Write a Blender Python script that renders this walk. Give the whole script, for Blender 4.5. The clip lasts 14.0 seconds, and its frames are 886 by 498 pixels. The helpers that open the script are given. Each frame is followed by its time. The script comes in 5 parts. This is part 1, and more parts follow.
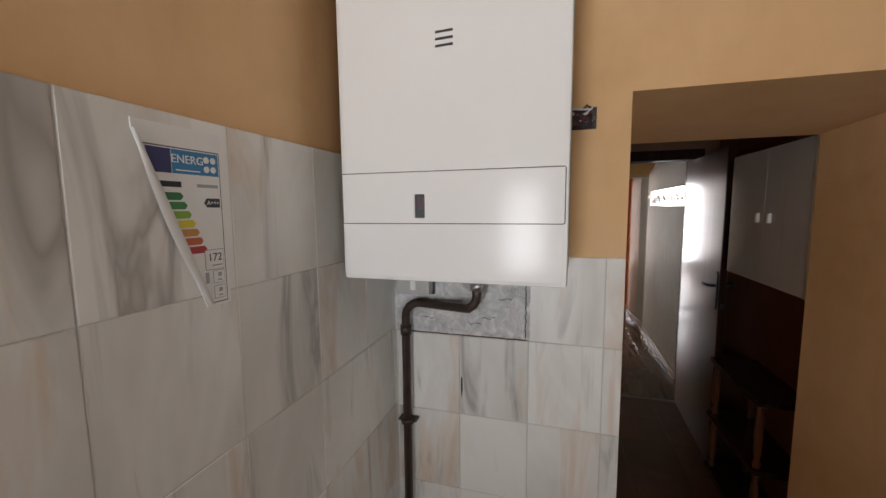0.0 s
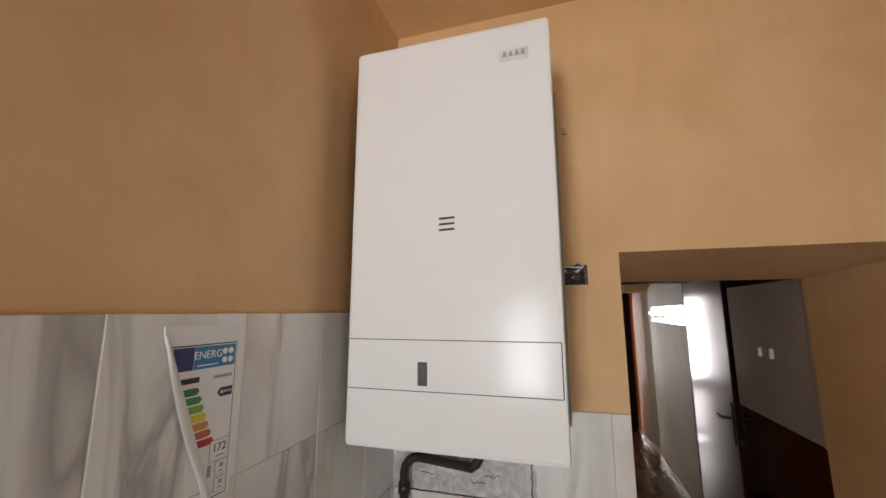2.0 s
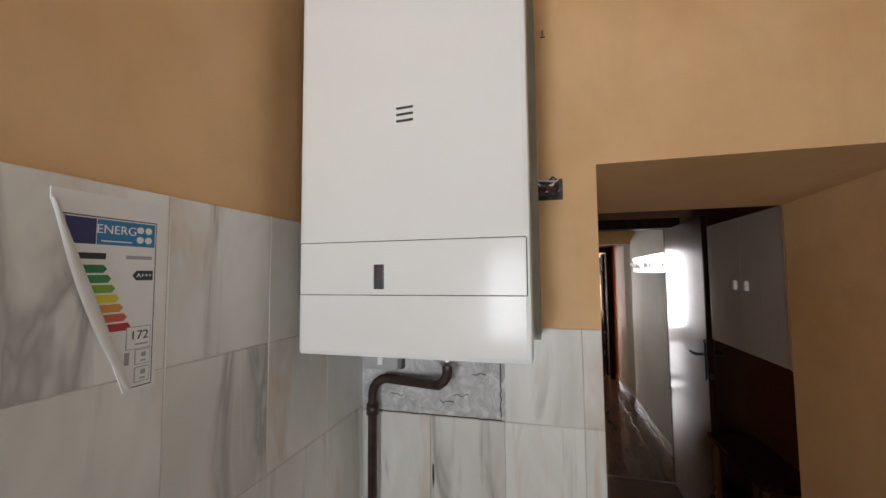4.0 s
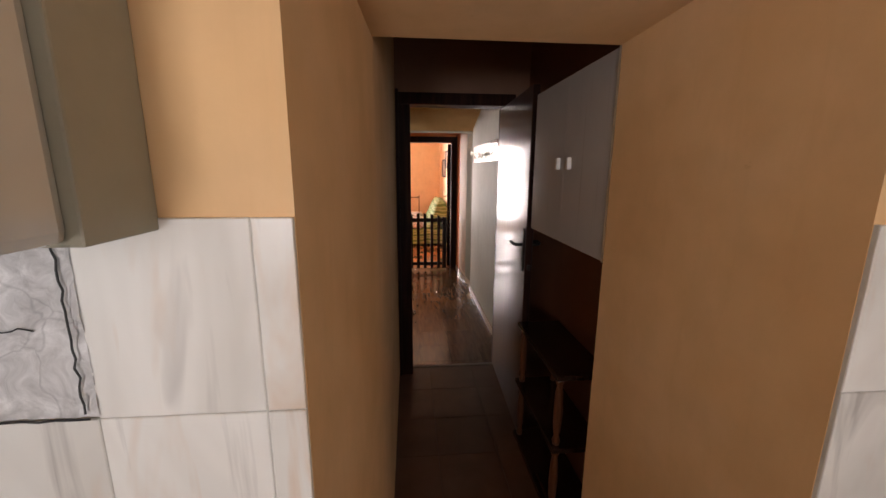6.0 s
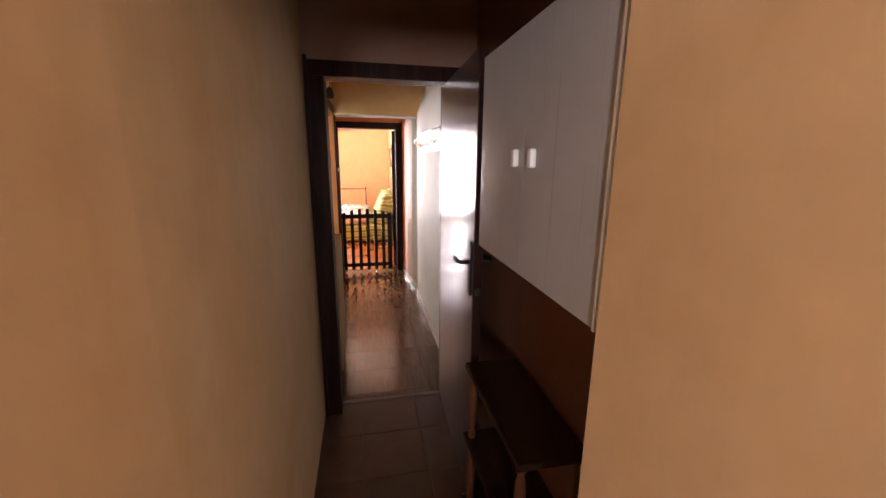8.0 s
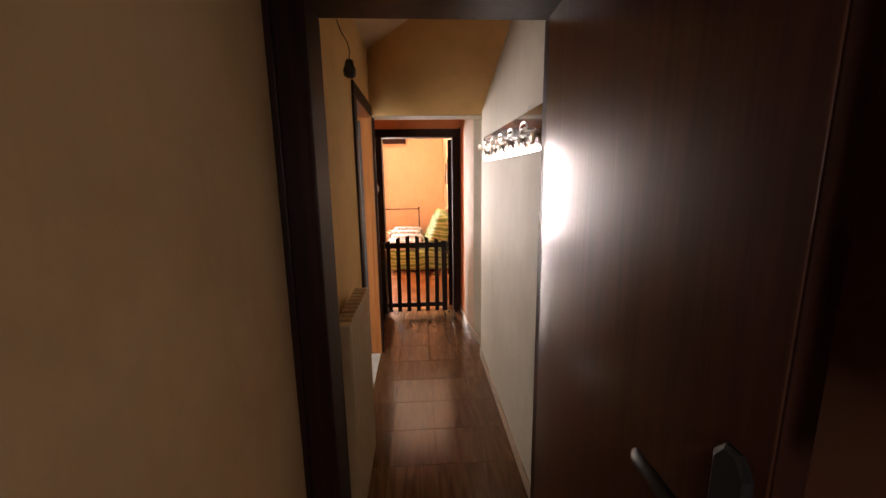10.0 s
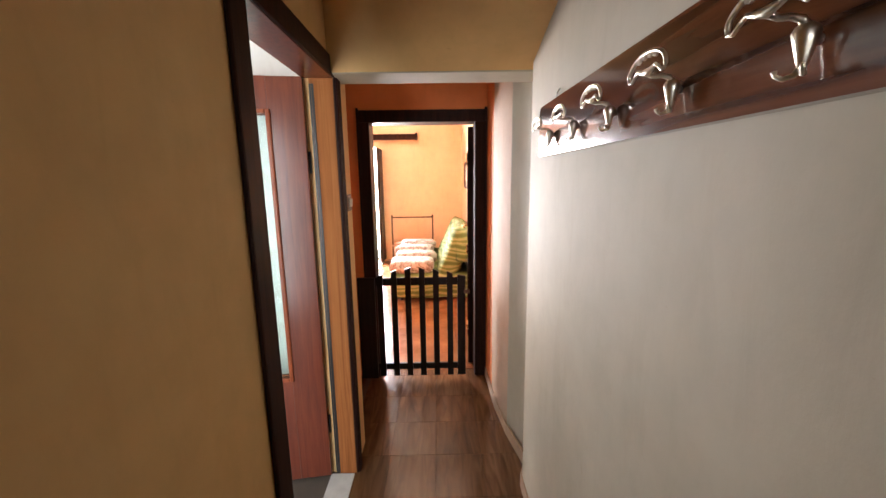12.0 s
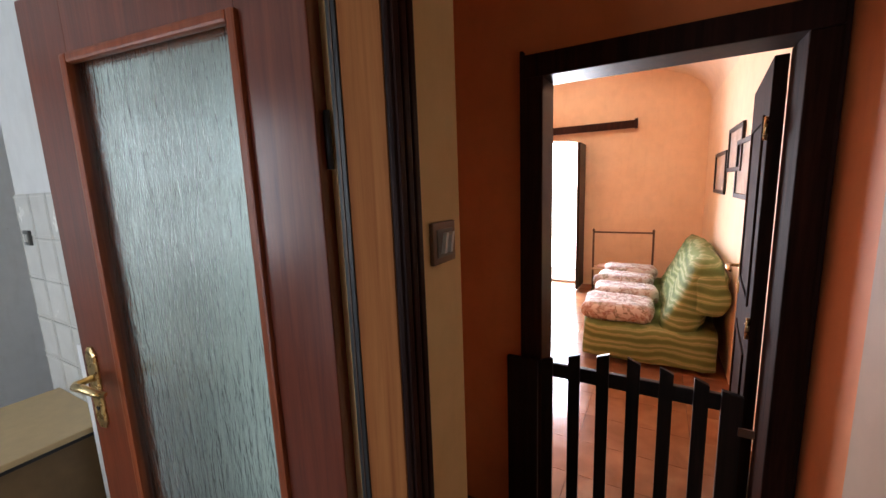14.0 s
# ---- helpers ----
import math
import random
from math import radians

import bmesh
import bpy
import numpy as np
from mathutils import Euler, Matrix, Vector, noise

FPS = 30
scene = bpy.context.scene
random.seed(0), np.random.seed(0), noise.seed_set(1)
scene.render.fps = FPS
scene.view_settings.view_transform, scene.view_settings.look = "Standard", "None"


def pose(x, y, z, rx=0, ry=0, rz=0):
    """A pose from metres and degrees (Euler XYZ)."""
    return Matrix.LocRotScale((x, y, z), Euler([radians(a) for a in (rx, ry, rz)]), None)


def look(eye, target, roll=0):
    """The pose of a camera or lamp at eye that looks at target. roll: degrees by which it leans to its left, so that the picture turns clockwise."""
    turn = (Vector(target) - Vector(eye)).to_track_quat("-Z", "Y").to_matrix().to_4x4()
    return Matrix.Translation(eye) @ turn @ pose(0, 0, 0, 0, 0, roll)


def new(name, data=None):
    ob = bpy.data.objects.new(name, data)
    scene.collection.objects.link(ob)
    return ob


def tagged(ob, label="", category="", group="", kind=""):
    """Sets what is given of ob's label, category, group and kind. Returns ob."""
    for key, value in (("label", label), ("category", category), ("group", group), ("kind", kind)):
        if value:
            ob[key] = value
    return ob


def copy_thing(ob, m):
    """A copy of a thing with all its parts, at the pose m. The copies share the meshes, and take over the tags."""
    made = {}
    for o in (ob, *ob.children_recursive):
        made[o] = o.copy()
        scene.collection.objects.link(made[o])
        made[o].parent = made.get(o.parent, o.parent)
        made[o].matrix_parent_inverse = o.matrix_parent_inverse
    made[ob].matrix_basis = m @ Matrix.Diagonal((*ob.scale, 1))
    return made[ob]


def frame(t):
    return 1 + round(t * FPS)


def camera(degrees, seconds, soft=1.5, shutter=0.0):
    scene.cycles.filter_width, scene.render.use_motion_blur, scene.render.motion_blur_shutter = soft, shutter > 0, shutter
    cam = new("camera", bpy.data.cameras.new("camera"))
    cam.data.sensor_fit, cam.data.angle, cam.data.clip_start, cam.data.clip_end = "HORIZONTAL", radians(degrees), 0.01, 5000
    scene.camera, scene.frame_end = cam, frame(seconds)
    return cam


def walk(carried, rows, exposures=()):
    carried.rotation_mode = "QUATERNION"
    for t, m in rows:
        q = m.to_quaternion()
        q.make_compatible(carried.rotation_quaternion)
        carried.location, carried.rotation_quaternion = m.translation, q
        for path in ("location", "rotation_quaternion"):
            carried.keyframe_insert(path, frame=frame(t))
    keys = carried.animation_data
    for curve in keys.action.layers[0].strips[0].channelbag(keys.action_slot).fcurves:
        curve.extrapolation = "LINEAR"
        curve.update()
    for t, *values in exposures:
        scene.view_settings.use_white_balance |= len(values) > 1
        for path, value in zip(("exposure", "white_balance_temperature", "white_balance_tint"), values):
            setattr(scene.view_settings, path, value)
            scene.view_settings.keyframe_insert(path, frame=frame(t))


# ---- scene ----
cam = camera(97.9, 14.0)
PATH = [
    (0, (0.11, 0.062, 1.641), (-0.457, 1.969, 1.431), -0.5),
    (0.5, (0.123, 0.051, 1.671), (-0.411, 1.975, 1.555), -0.3),
    (1, (0.122, 0.044, 1.705), (-0.416, 1.97, 1.725), -0.1),
    (1.5, (0.121, 0.029, 1.746), (-0.433, 1.942, 1.922), -0.1),
    (2, (0.123, 0.015, 1.771), (-0.444, 1.906, 2.091), -0.1),
    (4.5, (0.184, 0.199, 1.612), (-0.28, 2.145, 1.604), -0.6),
    (5, (0.281, 0.377, 1.584), (-0.025, 2.345, 1.409), -0.2),
    (5.5, (0.387, 0.567, 1.567), (0.313, 2.542, 1.261), 0.2),
    (6, (0.422, 0.711, 1.559), (0.594, 2.663, 1.158), 0.3),
    (6.5, (0.432, 0.81, 1.557), (0.793, 2.722, 1.096), 0.8),
    (7, (0.514, 0.895, 1.543), (0.962, 2.782, 1.054), 0.9),
    (7.5, (0.587, 1.043, 1.557), (1.036, 2.93, 1.071), 0.8),
    (8, (0.614, 1.241, 1.581), (1.01, 3.148, 1.127), 0.6),
    (8.5, (0.677, 1.471, 1.58), (0.987, 3.402, 1.159), 0.3),
    (9, (0.699, 1.742, 1.549), (0.913, 3.693, 1.163), -0.1),
    (11.5, (0.742, 3.49, 1.568), (0.807, 5.455, 1.202), -1.0),
    (12, (0.802, 3.819, 1.575), (0.821, 5.786, 1.209), -0.8),
    (12.5, (0.815, 4.177, 1.562), (0.723, 6.142, 1.204), -1.1),
    (13, (0.826, 4.492, 1.556), (0.531, 6.439, 1.204), -1.2),
    (13.5, (0.804, 4.789, 1.553), (0.225, 6.673, 1.214), -1.3),
    (14, (0.716, 5.152, 1.562), (-0.248, 6.874, 1.245), -2.1),
]
walk(cam, [(t, look(eye, target, roll)) for t, eye, target, roll in PATH], exposures=[(0.0, -0.2, 6550, 13), (2.2, -0.12, 6650, 13), (4.5, -0.15, 6400, 10), (5.2, -0.2, 6600, 12), (6.0, 0.4, 7000, 20), (7.0, 1.2, 6800, 20), (8.0, 1.5, 6600, 22), (9.0, 0.95, 7700, 24), (11.5, 1.7, 6700, 12), (12.0, 1.4, 6400, 14), (12.5, 1.2, 5350, 5), (13.3, 0.55, 5450, 10), (14.0, 0.2, 5950, 15)])

# ---- world, sun and window light ----
world = bpy.data.worlds.new("sky")
scene.world = world
world.use_nodes = True
wn = world.node_tree.nodes
sky = wn.new("ShaderNodeTexSky")
sky.sky_type, sky.sun_disc = "NISHITA", False
sky.sun_elevation, sky.sun_rotation = radians(58), radians(12)
wn["Background"].inputs[1].default_value = 0.12
world.node_tree.links.new(sky.outputs[0], wn["Background"].inputs[0])

sun_data = bpy.data.lights.new("sun", "SUN")
sun_data.energy, sun_data.angle, sun_data.color = 3.0, radians(0.6), (1.0, 0.95, 0.88)
sun = new("sun", sun_data)
sun.matrix_world = look((2, 14, 20), (0.0, 9.6, 9.0))


def window_lamp(name, at, to, w, h, watts, colour, spread=180):
    data = bpy.data.lights.new(name, "AREA")
    data.shape, data.size, data.size_y, data.energy, data.color = "RECTANGLE", w, h, watts, colour
    data.spread = radians(spread)
    ob = new(name, data)
    ob.matrix_world = look(at, to)
    return ob


window_lamp("daylight_kitchen_window", (-0.18, -1.97, 1.48), (-0.10, 0, 2.05), 0.36, 0.80, 9.0, (0.93, 0.97, 1.0), 84)
# fill lamp behind the camera, added for the west wall and left reveal
window_lamp("fill_kitchen_glazed_door", (1.85, -1.97, 1.45), (0.1, 0.6, 1.75), 0.95, 1.35, 4.6, (0.93, 0.97, 1.0), 100)
# fill lamp at an added, unseen window, to brighten the corridor wall
window_lamp("fill_side_window", (-2.2, 3.27, 1.6), (-1.7, 5, 1.4), 1.3, 1.3, 11.5, (0.86, 0.97, 0.97))
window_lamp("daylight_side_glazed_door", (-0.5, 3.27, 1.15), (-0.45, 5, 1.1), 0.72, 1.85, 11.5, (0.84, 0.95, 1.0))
window_lamp("daylight_balcony_door", (-0.75, 11.26, 1.15), (-0.4, 6, 0.9), 0.95, 2.0, 245, (0.97, 0.98, 1.0))


# ---- materials ----
def nodes_of(name):
    m = bpy.data.materials.new(name)
    m.use_nodes = True
    nt = m.node_tree
    return m, nt, nt.nodes["Principled BSDF"]


def ramp(nt, fac, stops):
    r = nt.nodes.new("ShaderNodeValToRGB")
    while len(r.color_ramp.elements) < len(stops):
        r.color_ramp.elements.new(0.5)
    for e, (p, c) in zip(r.color_ramp.elements, stops):
        e.position, e.color = p, (*c, 1) if len(c) == 3 else c
    nt.links.new(fac, r.inputs[0])
    return r.outputs[0]


def position(nt, scale=(1, 1, 1), rot=(0, 0, 0), jitter=0.0):
    g = nt.nodes.new("ShaderNodeNewGeometry")
    out = g.outputs["Position"]
    if jitter:
        info = nt.nodes.new("ShaderNodeObjectInfo")
        mul = nt.nodes.new("ShaderNodeMath")
        mul.operation, mul.inputs[1].default_value = "MULTIPLY", jitter
        nt.links.new(info.outputs["Random"], mul.inputs[0])
        add = nt.nodes.new("ShaderNodeVectorMath")
        add.operation = "ADD"
        nt.links.new(out, add.inputs[0])
        nt.links.new(mul.outputs[0], add.inputs[1])
        out = add.outputs[0]
    mp = nt.nodes.new("ShaderNodeMapping")
    mp.inputs["Scale"].default_value = scale
    mp.inputs["Rotation"].default_value = [radians(a) for a in rot]
    nt.links.new(out, mp.inputs[0])
    return mp.outputs[0]


def noise_tex(nt, vec, scale, detail=4, rough=0.55, dist=0.0):
    n = nt.nodes.new("ShaderNodeTexNoise")
    n.inputs["Scale"].default_value, n.inputs["Detail"].default_value = scale, detail
    n.inputs["Roughness"].default_value, n.inputs["Distortion"].default_value = rough, dist
    nt.links.new(vec, n.inputs["Vector"])
    return n.outputs[0]


def mix(nt, a, b, fac, mode="MIX"):
    m = nt.nodes.new("ShaderNodeMix")
    m.data_type, m.blend_type = "RGBA", mode
    for sock, v in ((m.inputs[0], fac), (m.inputs[6], a), (m.inputs[7], b)):
        if isinstance(v, (int, float)):
            sock.default_value = v
        elif isinstance(v, tuple):
            sock.default_value = (*v, 1)
        else:
            nt.links.new(v, sock)
    return m.outputs[2]


def bump(nt, bsdf, height, strength, distance=0.01):
    b = nt.nodes.new("ShaderNodeBump")
    b.inputs["Strength"].default_value, b.inputs["Distance"].default_value = strength, distance
    nt.links.new(height, b.inputs["Height"])
    nt.links.new(b.outputs[0], bsdf.inputs["Normal"])


def plaster(name, base, dark, light, rough=0.75):
    """Hand-painted plaster: broad clouds, brushed streaks, fine grain and a few scuffs."""
    m, nt, b = nodes_of(name)
    p = position(nt)
    big = noise_tex(nt, p, 1.7, 3)
    mid = noise_tex(nt, p, 9.0, 5, 0.6)
    brushed = noise_tex(nt, position(nt, (15, 15, 3.2), (6, 4, 0)), 1.0, 5, 0.65, 0.7)
    c = ramp(nt, big, [(0.3, dark), (0.52, base), (0.75, light)])
    c = mix(nt, c, ramp(nt, mid, [(0.35, (0.84, 0.84, 0.84)), (0.6, (1, 1, 1))]), 0.35, "MULTIPLY")
    c = mix(nt, c, ramp(nt, brushed, [(0.30, (0.86, 0.83, 0.79)), (0.48, (0.97, 0.96, 0.95)), (0.68, (1, 1, 1))]), 0.32, "MULTIPLY")
    scuff = noise_tex(nt, p, 6.3, 6, 0.75, 0.4)
    c = mix(nt, c, ramp(nt, scuff, [(0.27, (0.74, 0.66, 0.58)), (0.33, (1, 1, 1))]), 0.5, "MULTIPLY")
    nt.links.new(c, b.inputs["Base Color"])
    b.inputs["Roughness"].default_value = rough
    fine = noise_tex(nt, p, 55.0, 4, 0.7)
    wavy = noise_tex(nt, p, 5.0, 2)
    both = mix(nt, mix(nt, wavy, brushed, 0.25), fine, 0.14)
    bump(nt, b, both, 0.11, 0.02)
    return m


def rough_cement(name):
    """Trowelled cement: pale smears, grey hollows and fine cracks."""
    m, nt, b = nodes_of(name)
    p = position(nt)
    n = noise_tex(nt, p, 22.0, 6, 0.65, 1.2)
    c = ramp(nt, n, [(0.28, (0.38, 0.37, 0.36)), (0.45, (0.52, 0.51, 0.50)), (0.58, (0.64, 0.63, 0.62)), (0.70, (0.80, 0.79, 0.78))])
    v = nt.nodes.new("ShaderNodeTexVoronoi")
    v.feature = "DISTANCE_TO_EDGE"
    v.inputs["Scale"].default_value = 9.0
    warp = nt.nodes.new("ShaderNodeVectorMath")
    warp.operation = "MULTIPLY_ADD"
    warp.inputs[1].default_value = (0.05, 0.05, 0.05)
    wn2 = nt.nodes.new("ShaderNodeTexNoise")
    wn2.inputs["Scale"].default_value = 14.0
    nt.links.new(p, wn2.inputs["Vector"])
    nt.links.new(wn2.outputs[1], warp.inputs[0])
    nt.links.new(p, warp.inputs[2])
    nt.links.new(warp.outputs[0], v.inputs["Vector"])
    crack = ramp(nt, v.outputs["Distance"], [(0.0, (0.62, 0.62, 0.62)), (0.018, (1, 1, 1))])
    c = mix(nt, c, crack, 0.6, "MULTIPLY")
    nt.links.new(c, b.inputs["Base Color"])
    b.inputs["Roughness"].default_value = 0.7
    bump(nt, b, mix(nt, n, crack, 0.25), 0.5, 0.008)
    return m


def plain(name, colour, rough=0.5, metal=0.0, vary=0.12, scale=14.0, bumps=0.05, coat=0.0):
    m, nt, b = nodes_of(name)
    p = position(nt)
    n = noise_tex(nt, p, scale, 5, 0.6)
    lo = tuple(max(0, c * (1 - vary)) for c in colour)
    hi = tuple(min(1, c * (1 + vary)) for c in colour)
    nt.links.new(ramp(nt, n, [(0.3, lo), (0.7, hi)]), b.inputs["Base Color"])
    r = nt.nodes.new("ShaderNodeMapRange")
    r.inputs["To Min"].default_value, r.inputs["To Max"].default_value = max(0.03, rough - 0.07), min(1, rough + 0.07)
    nt.links.new(n, r.inputs[0])
    nt.links.new(r.outputs[0], b.inputs["Roughness"])
    b.inputs["Metallic"].default_value = metal
    b.inputs["Coat Weight"].default_value = coat
    b.inputs["Coat Roughness"].default_value = 0.08
    if bumps:
        bump(nt, b, noise_tex(nt, p, scale * 6, 3), bumps, 0.005)
    return m


def wood(name, dark, mid, light, rough=0.35, grain=(30, 30, 1.6), coat=0.3, coat_rough=0.15, spec=0.35):
    m, nt, b = nodes_of(name)
    p = position(nt, grain, jitter=3.0)
    n = noise_tex(nt, p, 1.0, 6, 0.65, 0.6)
    fine = noise_tex(nt, position(nt, tuple(4 * g for g in grain)), 1.0, 3)
    c = ramp(nt, n, [(0.28, dark), (0.5, mid), (0.72, light)])
    c = mix(nt, c, ramp(nt, fine, [(0.35, (0.7, 0.7, 0.7)), (0.55, (1, 1, 1))]), 0.4, "MULTIPLY")
    nt.links.new(c, b.inputs["Base Color"])
    b.inputs["Roughness"].default_value, b.inputs["Specular IOR Level"].default_value = rough, spec
    b.inputs["Coat Weight"].default_value, b.inputs["Coat Roughness"].default_value = coat, coat_rough
    bump(nt, b, fine, 0.06, 0.004)
    return m


def marble_tile(name):
    """White ceramic with slanting grey and ochre veins, shifted from tile to tile."""
    m, nt, b = nodes_of(name)
    g = nt.nodes.new("ShaderNodeNewGeometry")
    sep = nt.nodes.new("ShaderNodeSeparateXYZ")
    nt.links.new(g.outputs["Position"], sep.inputs[0])
    add = nt.nodes.new("ShaderNodeMath")
    nt.links.new(sep.outputs[0], add.inputs[0])
    nt.links.new(sep.outputs[1], add.inputs[1])
    info = nt.nodes.new("ShaderNodeObjectInfo")
    comb = nt.nodes.new("ShaderNodeCombineXYZ")
    nt.links.new(add.outputs[0], comb.inputs[0])
    nt.links.new(sep.outputs[2], comb.inputs[1])
    jm = nt.nodes.new("ShaderNodeMath")
    jm.operation, jm.inputs[1].default_value = "MULTIPLY", 37.0
    nt.links.new(info.outputs["Random"], jm.inputs[0])
    nt.links.new(jm.outputs[0], comb.inputs[2])

    def veins(rot, scale, w, seedz):
        mp = nt.nodes.new("ShaderNodeMapping")
        mp.inputs["Rotation"].default_value = (0, 0, radians(rot))
        mp.inputs["Scale"].default_value = scale
        mp.inputs["Location"].default_value = (seedz, seedz, seedz)
        nt.links.new(comb.outputs[0], mp.inputs[0])
        n = noise_tex(nt, mp.outputs[0], 1.0, 4, 0.6, 0.8)
        return ramp(nt, n, w)

    grey = veins(-16, (11, 1.7, 1), [(0.56, (0, 0, 0)), (0.64, (0.45, 0.45, 0.45)), (0.69, (1, 1, 1)), (0.74, (0.2, 0.2, 0.2))], 0.0)
    ochre = veins(-24, (9, 1.4, 1), [(0.54, (0, 0, 0)), (0.68, (0.5, 0.5, 0.5)), (0.80, (0.12, 0.12, 0.12))], 5.0)
    cloud = veins(-12, (3, 1.5, 1), [(0.35, (0.67, 0.65, 0.60)), (0.6, (0.84, 0.825, 0.78))], 9.0)
    c = mix(nt, cloud, (0.62, 0.40, 0.24), ochre)
    fg = nt.nodes.new("ShaderNodeMath")
    fg.operation, fg.inputs[1].default_value = "MULTIPLY", 0.8
    nt.links.new(grey, fg.inputs[0])
    c = mix(nt, c, (0.30, 0.28, 0.26), fg.outputs[0])
    nt.links.new(c, b.inputs["Base Color"])
    b.inputs["Roughness"].default_value = 0.28
    bump(nt, b, noise_tex(nt, position(nt), 7.0, 2), 0.08, 0.01)
    return m


def floor_tile(name, stops, rough, swirl=True, stretch=(1, 1, 1)):
    m, nt, b = nodes_of(name)
    p = position(nt, stretch, jitter=9.0)
    n = noise_tex(nt, p, 5.0, 5, 0.5, 1.6 if swirl else 0.4)
    c = ramp(nt, n, stops)
    info = nt.nodes.new("ShaderNodeObjectInfo")
    tint = ramp(nt, info.outputs["Random"], [(0.0, (0.82, 0.82, 0.82)), (1.0, (1.0, 1.0, 1.0))])
    c = mix(nt, c, tint, 1.0, "MULTIPLY")
    nt.links.new(c, b.inputs["Base Color"])
    r = nt.nodes.new("ShaderNodeMapRange")
    r.inputs["To Min"].default_value, r.inputs["To Max"].default_value = rough - 0.06, rough + 0.08
    nt.links.new(n, r.inputs[0])
    nt.links.new(r.outputs[0], b.inputs["Roughness"])
    b.inputs["Specular IOR Level"].default_value = 0.36
    bump(nt, b, n, 0.06, 0.004)
    return m


def glow(name, colour, strength):
    m, nt, b = nodes_of(name)
    b.inputs["Base Color"].default_value = (*colour, 1)
    b.inputs["Emission Color"].default_value = (*colour, 1)
    b.inputs["Emission Strength"].default_value = strength
    return m


PEACH = plaster("peach_plaster", (0.75, 0.475, 0.235), (0.67, 0.395, 0.175), (0.80, 0.535, 0.30))
OCHRE = plaster("ochre_plaster", (0.81, 0.52, 0.225), (0.76, 0.465, 0.185), (0.84, 0.57, 0.265))
CREAM = plaster("cream_plaster", (0.49, 0.44, 0.335), (0.45, 0.405, 0.30), (0.53, 0.48, 0.375))
ORANGE = plaster("orange_plaster", (0.84, 0.27, 0.085), (0.78, 0.235, 0.07), (0.87, 0.31, 0.105))
APRICOT = plaster("apricot_plaster", (0.87, 0.665, 0.455), (0.83, 0.62, 0.405), (0.89, 0.70, 0.49))
CEILING = plaster("ceiling_paint", (0.78, 0.62, 0.45), (0.74, 0.57, 0.40), (0.8, 0.66, 0.5))
WHITE_WALL = plaster("white_wall_paint", (0.80, 0.81, 0.80), (0.76, 0.77, 0.76), (0.83, 0.84, 0.83))
GREY_WALL = plaster("grey_wall_plaster", (0.42, 0.42, 0.42), (0.38, 0.38, 0.38), (0.46, 0.46, 0.46))
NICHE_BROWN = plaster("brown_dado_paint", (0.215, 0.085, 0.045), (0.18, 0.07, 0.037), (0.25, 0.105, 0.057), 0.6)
# reddish brown, darker than the peach, for passage ceiling and doorway walls
REDDISH_BROWN = plaster("reddish_brown_plaster", (0.36, 0.20, 0.13), (0.32, 0.17, 0.11), (0.40, 0.23, 0.15))
CEMENT = rough_cement("bare_cement")
# cream wall with the orange wall's bounced light painted into it
CREAM_BOUNCE = plaster("cream_plaster_with_orange_bounce", (0.56, 0.38, 0.26), (0.51, 0.33, 0.22), (0.61, 0.43, 0.30))
MARBLE = marble_tile("veined_marble_tile")
GROUT = plain("grout", (0.60, 0.58, 0.53), 0.9)
FLOOR_GROUT = plain("dark_floor_grout", (0.085, 0.05, 0.032), 0.9)
ENAMEL = plain("white_enamel", (0.80, 0.79, 0.765), 0.15, 0.0, 0.015, 3.0, 0.0)
ENAMEL_GREY = plain("grey_sheet_steel", (0.30, 0.28, 0.21), 0.55, 0.0, 0.06)
GROOVE = plain("dark_groove", (0.03, 0.03, 0.03), 0.7)
PIPE = plain("brown_painted_pipe", (0.055, 0.034, 0.026), 0.38, 0.3, 0.3, 30)
BRASS = plain("brass", (0.62, 0.46, 0.22), 0.28, 1.0, 0.15, 40)
STEEL = plain("dull_steel", (0.55, 0.54, 0.52), 0.35, 1.0, 0.15, 40)
PLASTIC = plain("pale_grey_plastic", (0.66, 0.66, 0.64), 0.45)
WHITE_PLASTIC = plain("white_plastic", (0.82, 0.81, 0.78), 0.35, 0.0, 0.04)
BLACK = plain("black_plastic", (0.015, 0.015, 0.016), 0.45)
RED = plain("red_plastic", (0.16, 0.012, 0.02), 0.35)
PAPER = plain("white_paper", (0.82, 0.81, 0.78), 0.6, 0.0, 0.03)
INK = plain("black_ink", (0.03, 0.03, 0.035), 0.6)
INK_GREY = plain("grey_ink", (0.35, 0.35, 0.36), 0.6)
DARK_WOOD = wood("dark_stained_wood", (0.013, 0.005, 0.004), (0.028, 0.010, 0.007), (0.048, 0.016, 0.010), 0.48, coat=0.03, coat_rough=0.25, spec=0.12)
DOOR_GLOSS = wood("glossy_dark_mahogany", (0.035, 0.012, 0.008), (0.060, 0.020, 0.013), (0.085, 0.030, 0.018), 0.30, coat=0.65, coat_rough=0.13, spec=0.2)
MAHOGANY = wood("mahogany", (0.110, 0.021, 0.009), (0.170, 0.033, 0.013), (0.225, 0.049, 0.019), 0.30, grain=(45, 45, 2.2), coat=0.55, coat_rough=0.2, spec=0.34)
PINE = wood("stained_pine", (0.24, 0.080, 0.024), (0.36, 0.128, 0.039), (0.45, 0.175, 0.058), 0.62, grain=(40, 40, 1.3), coat=0.0, spec=0.06)


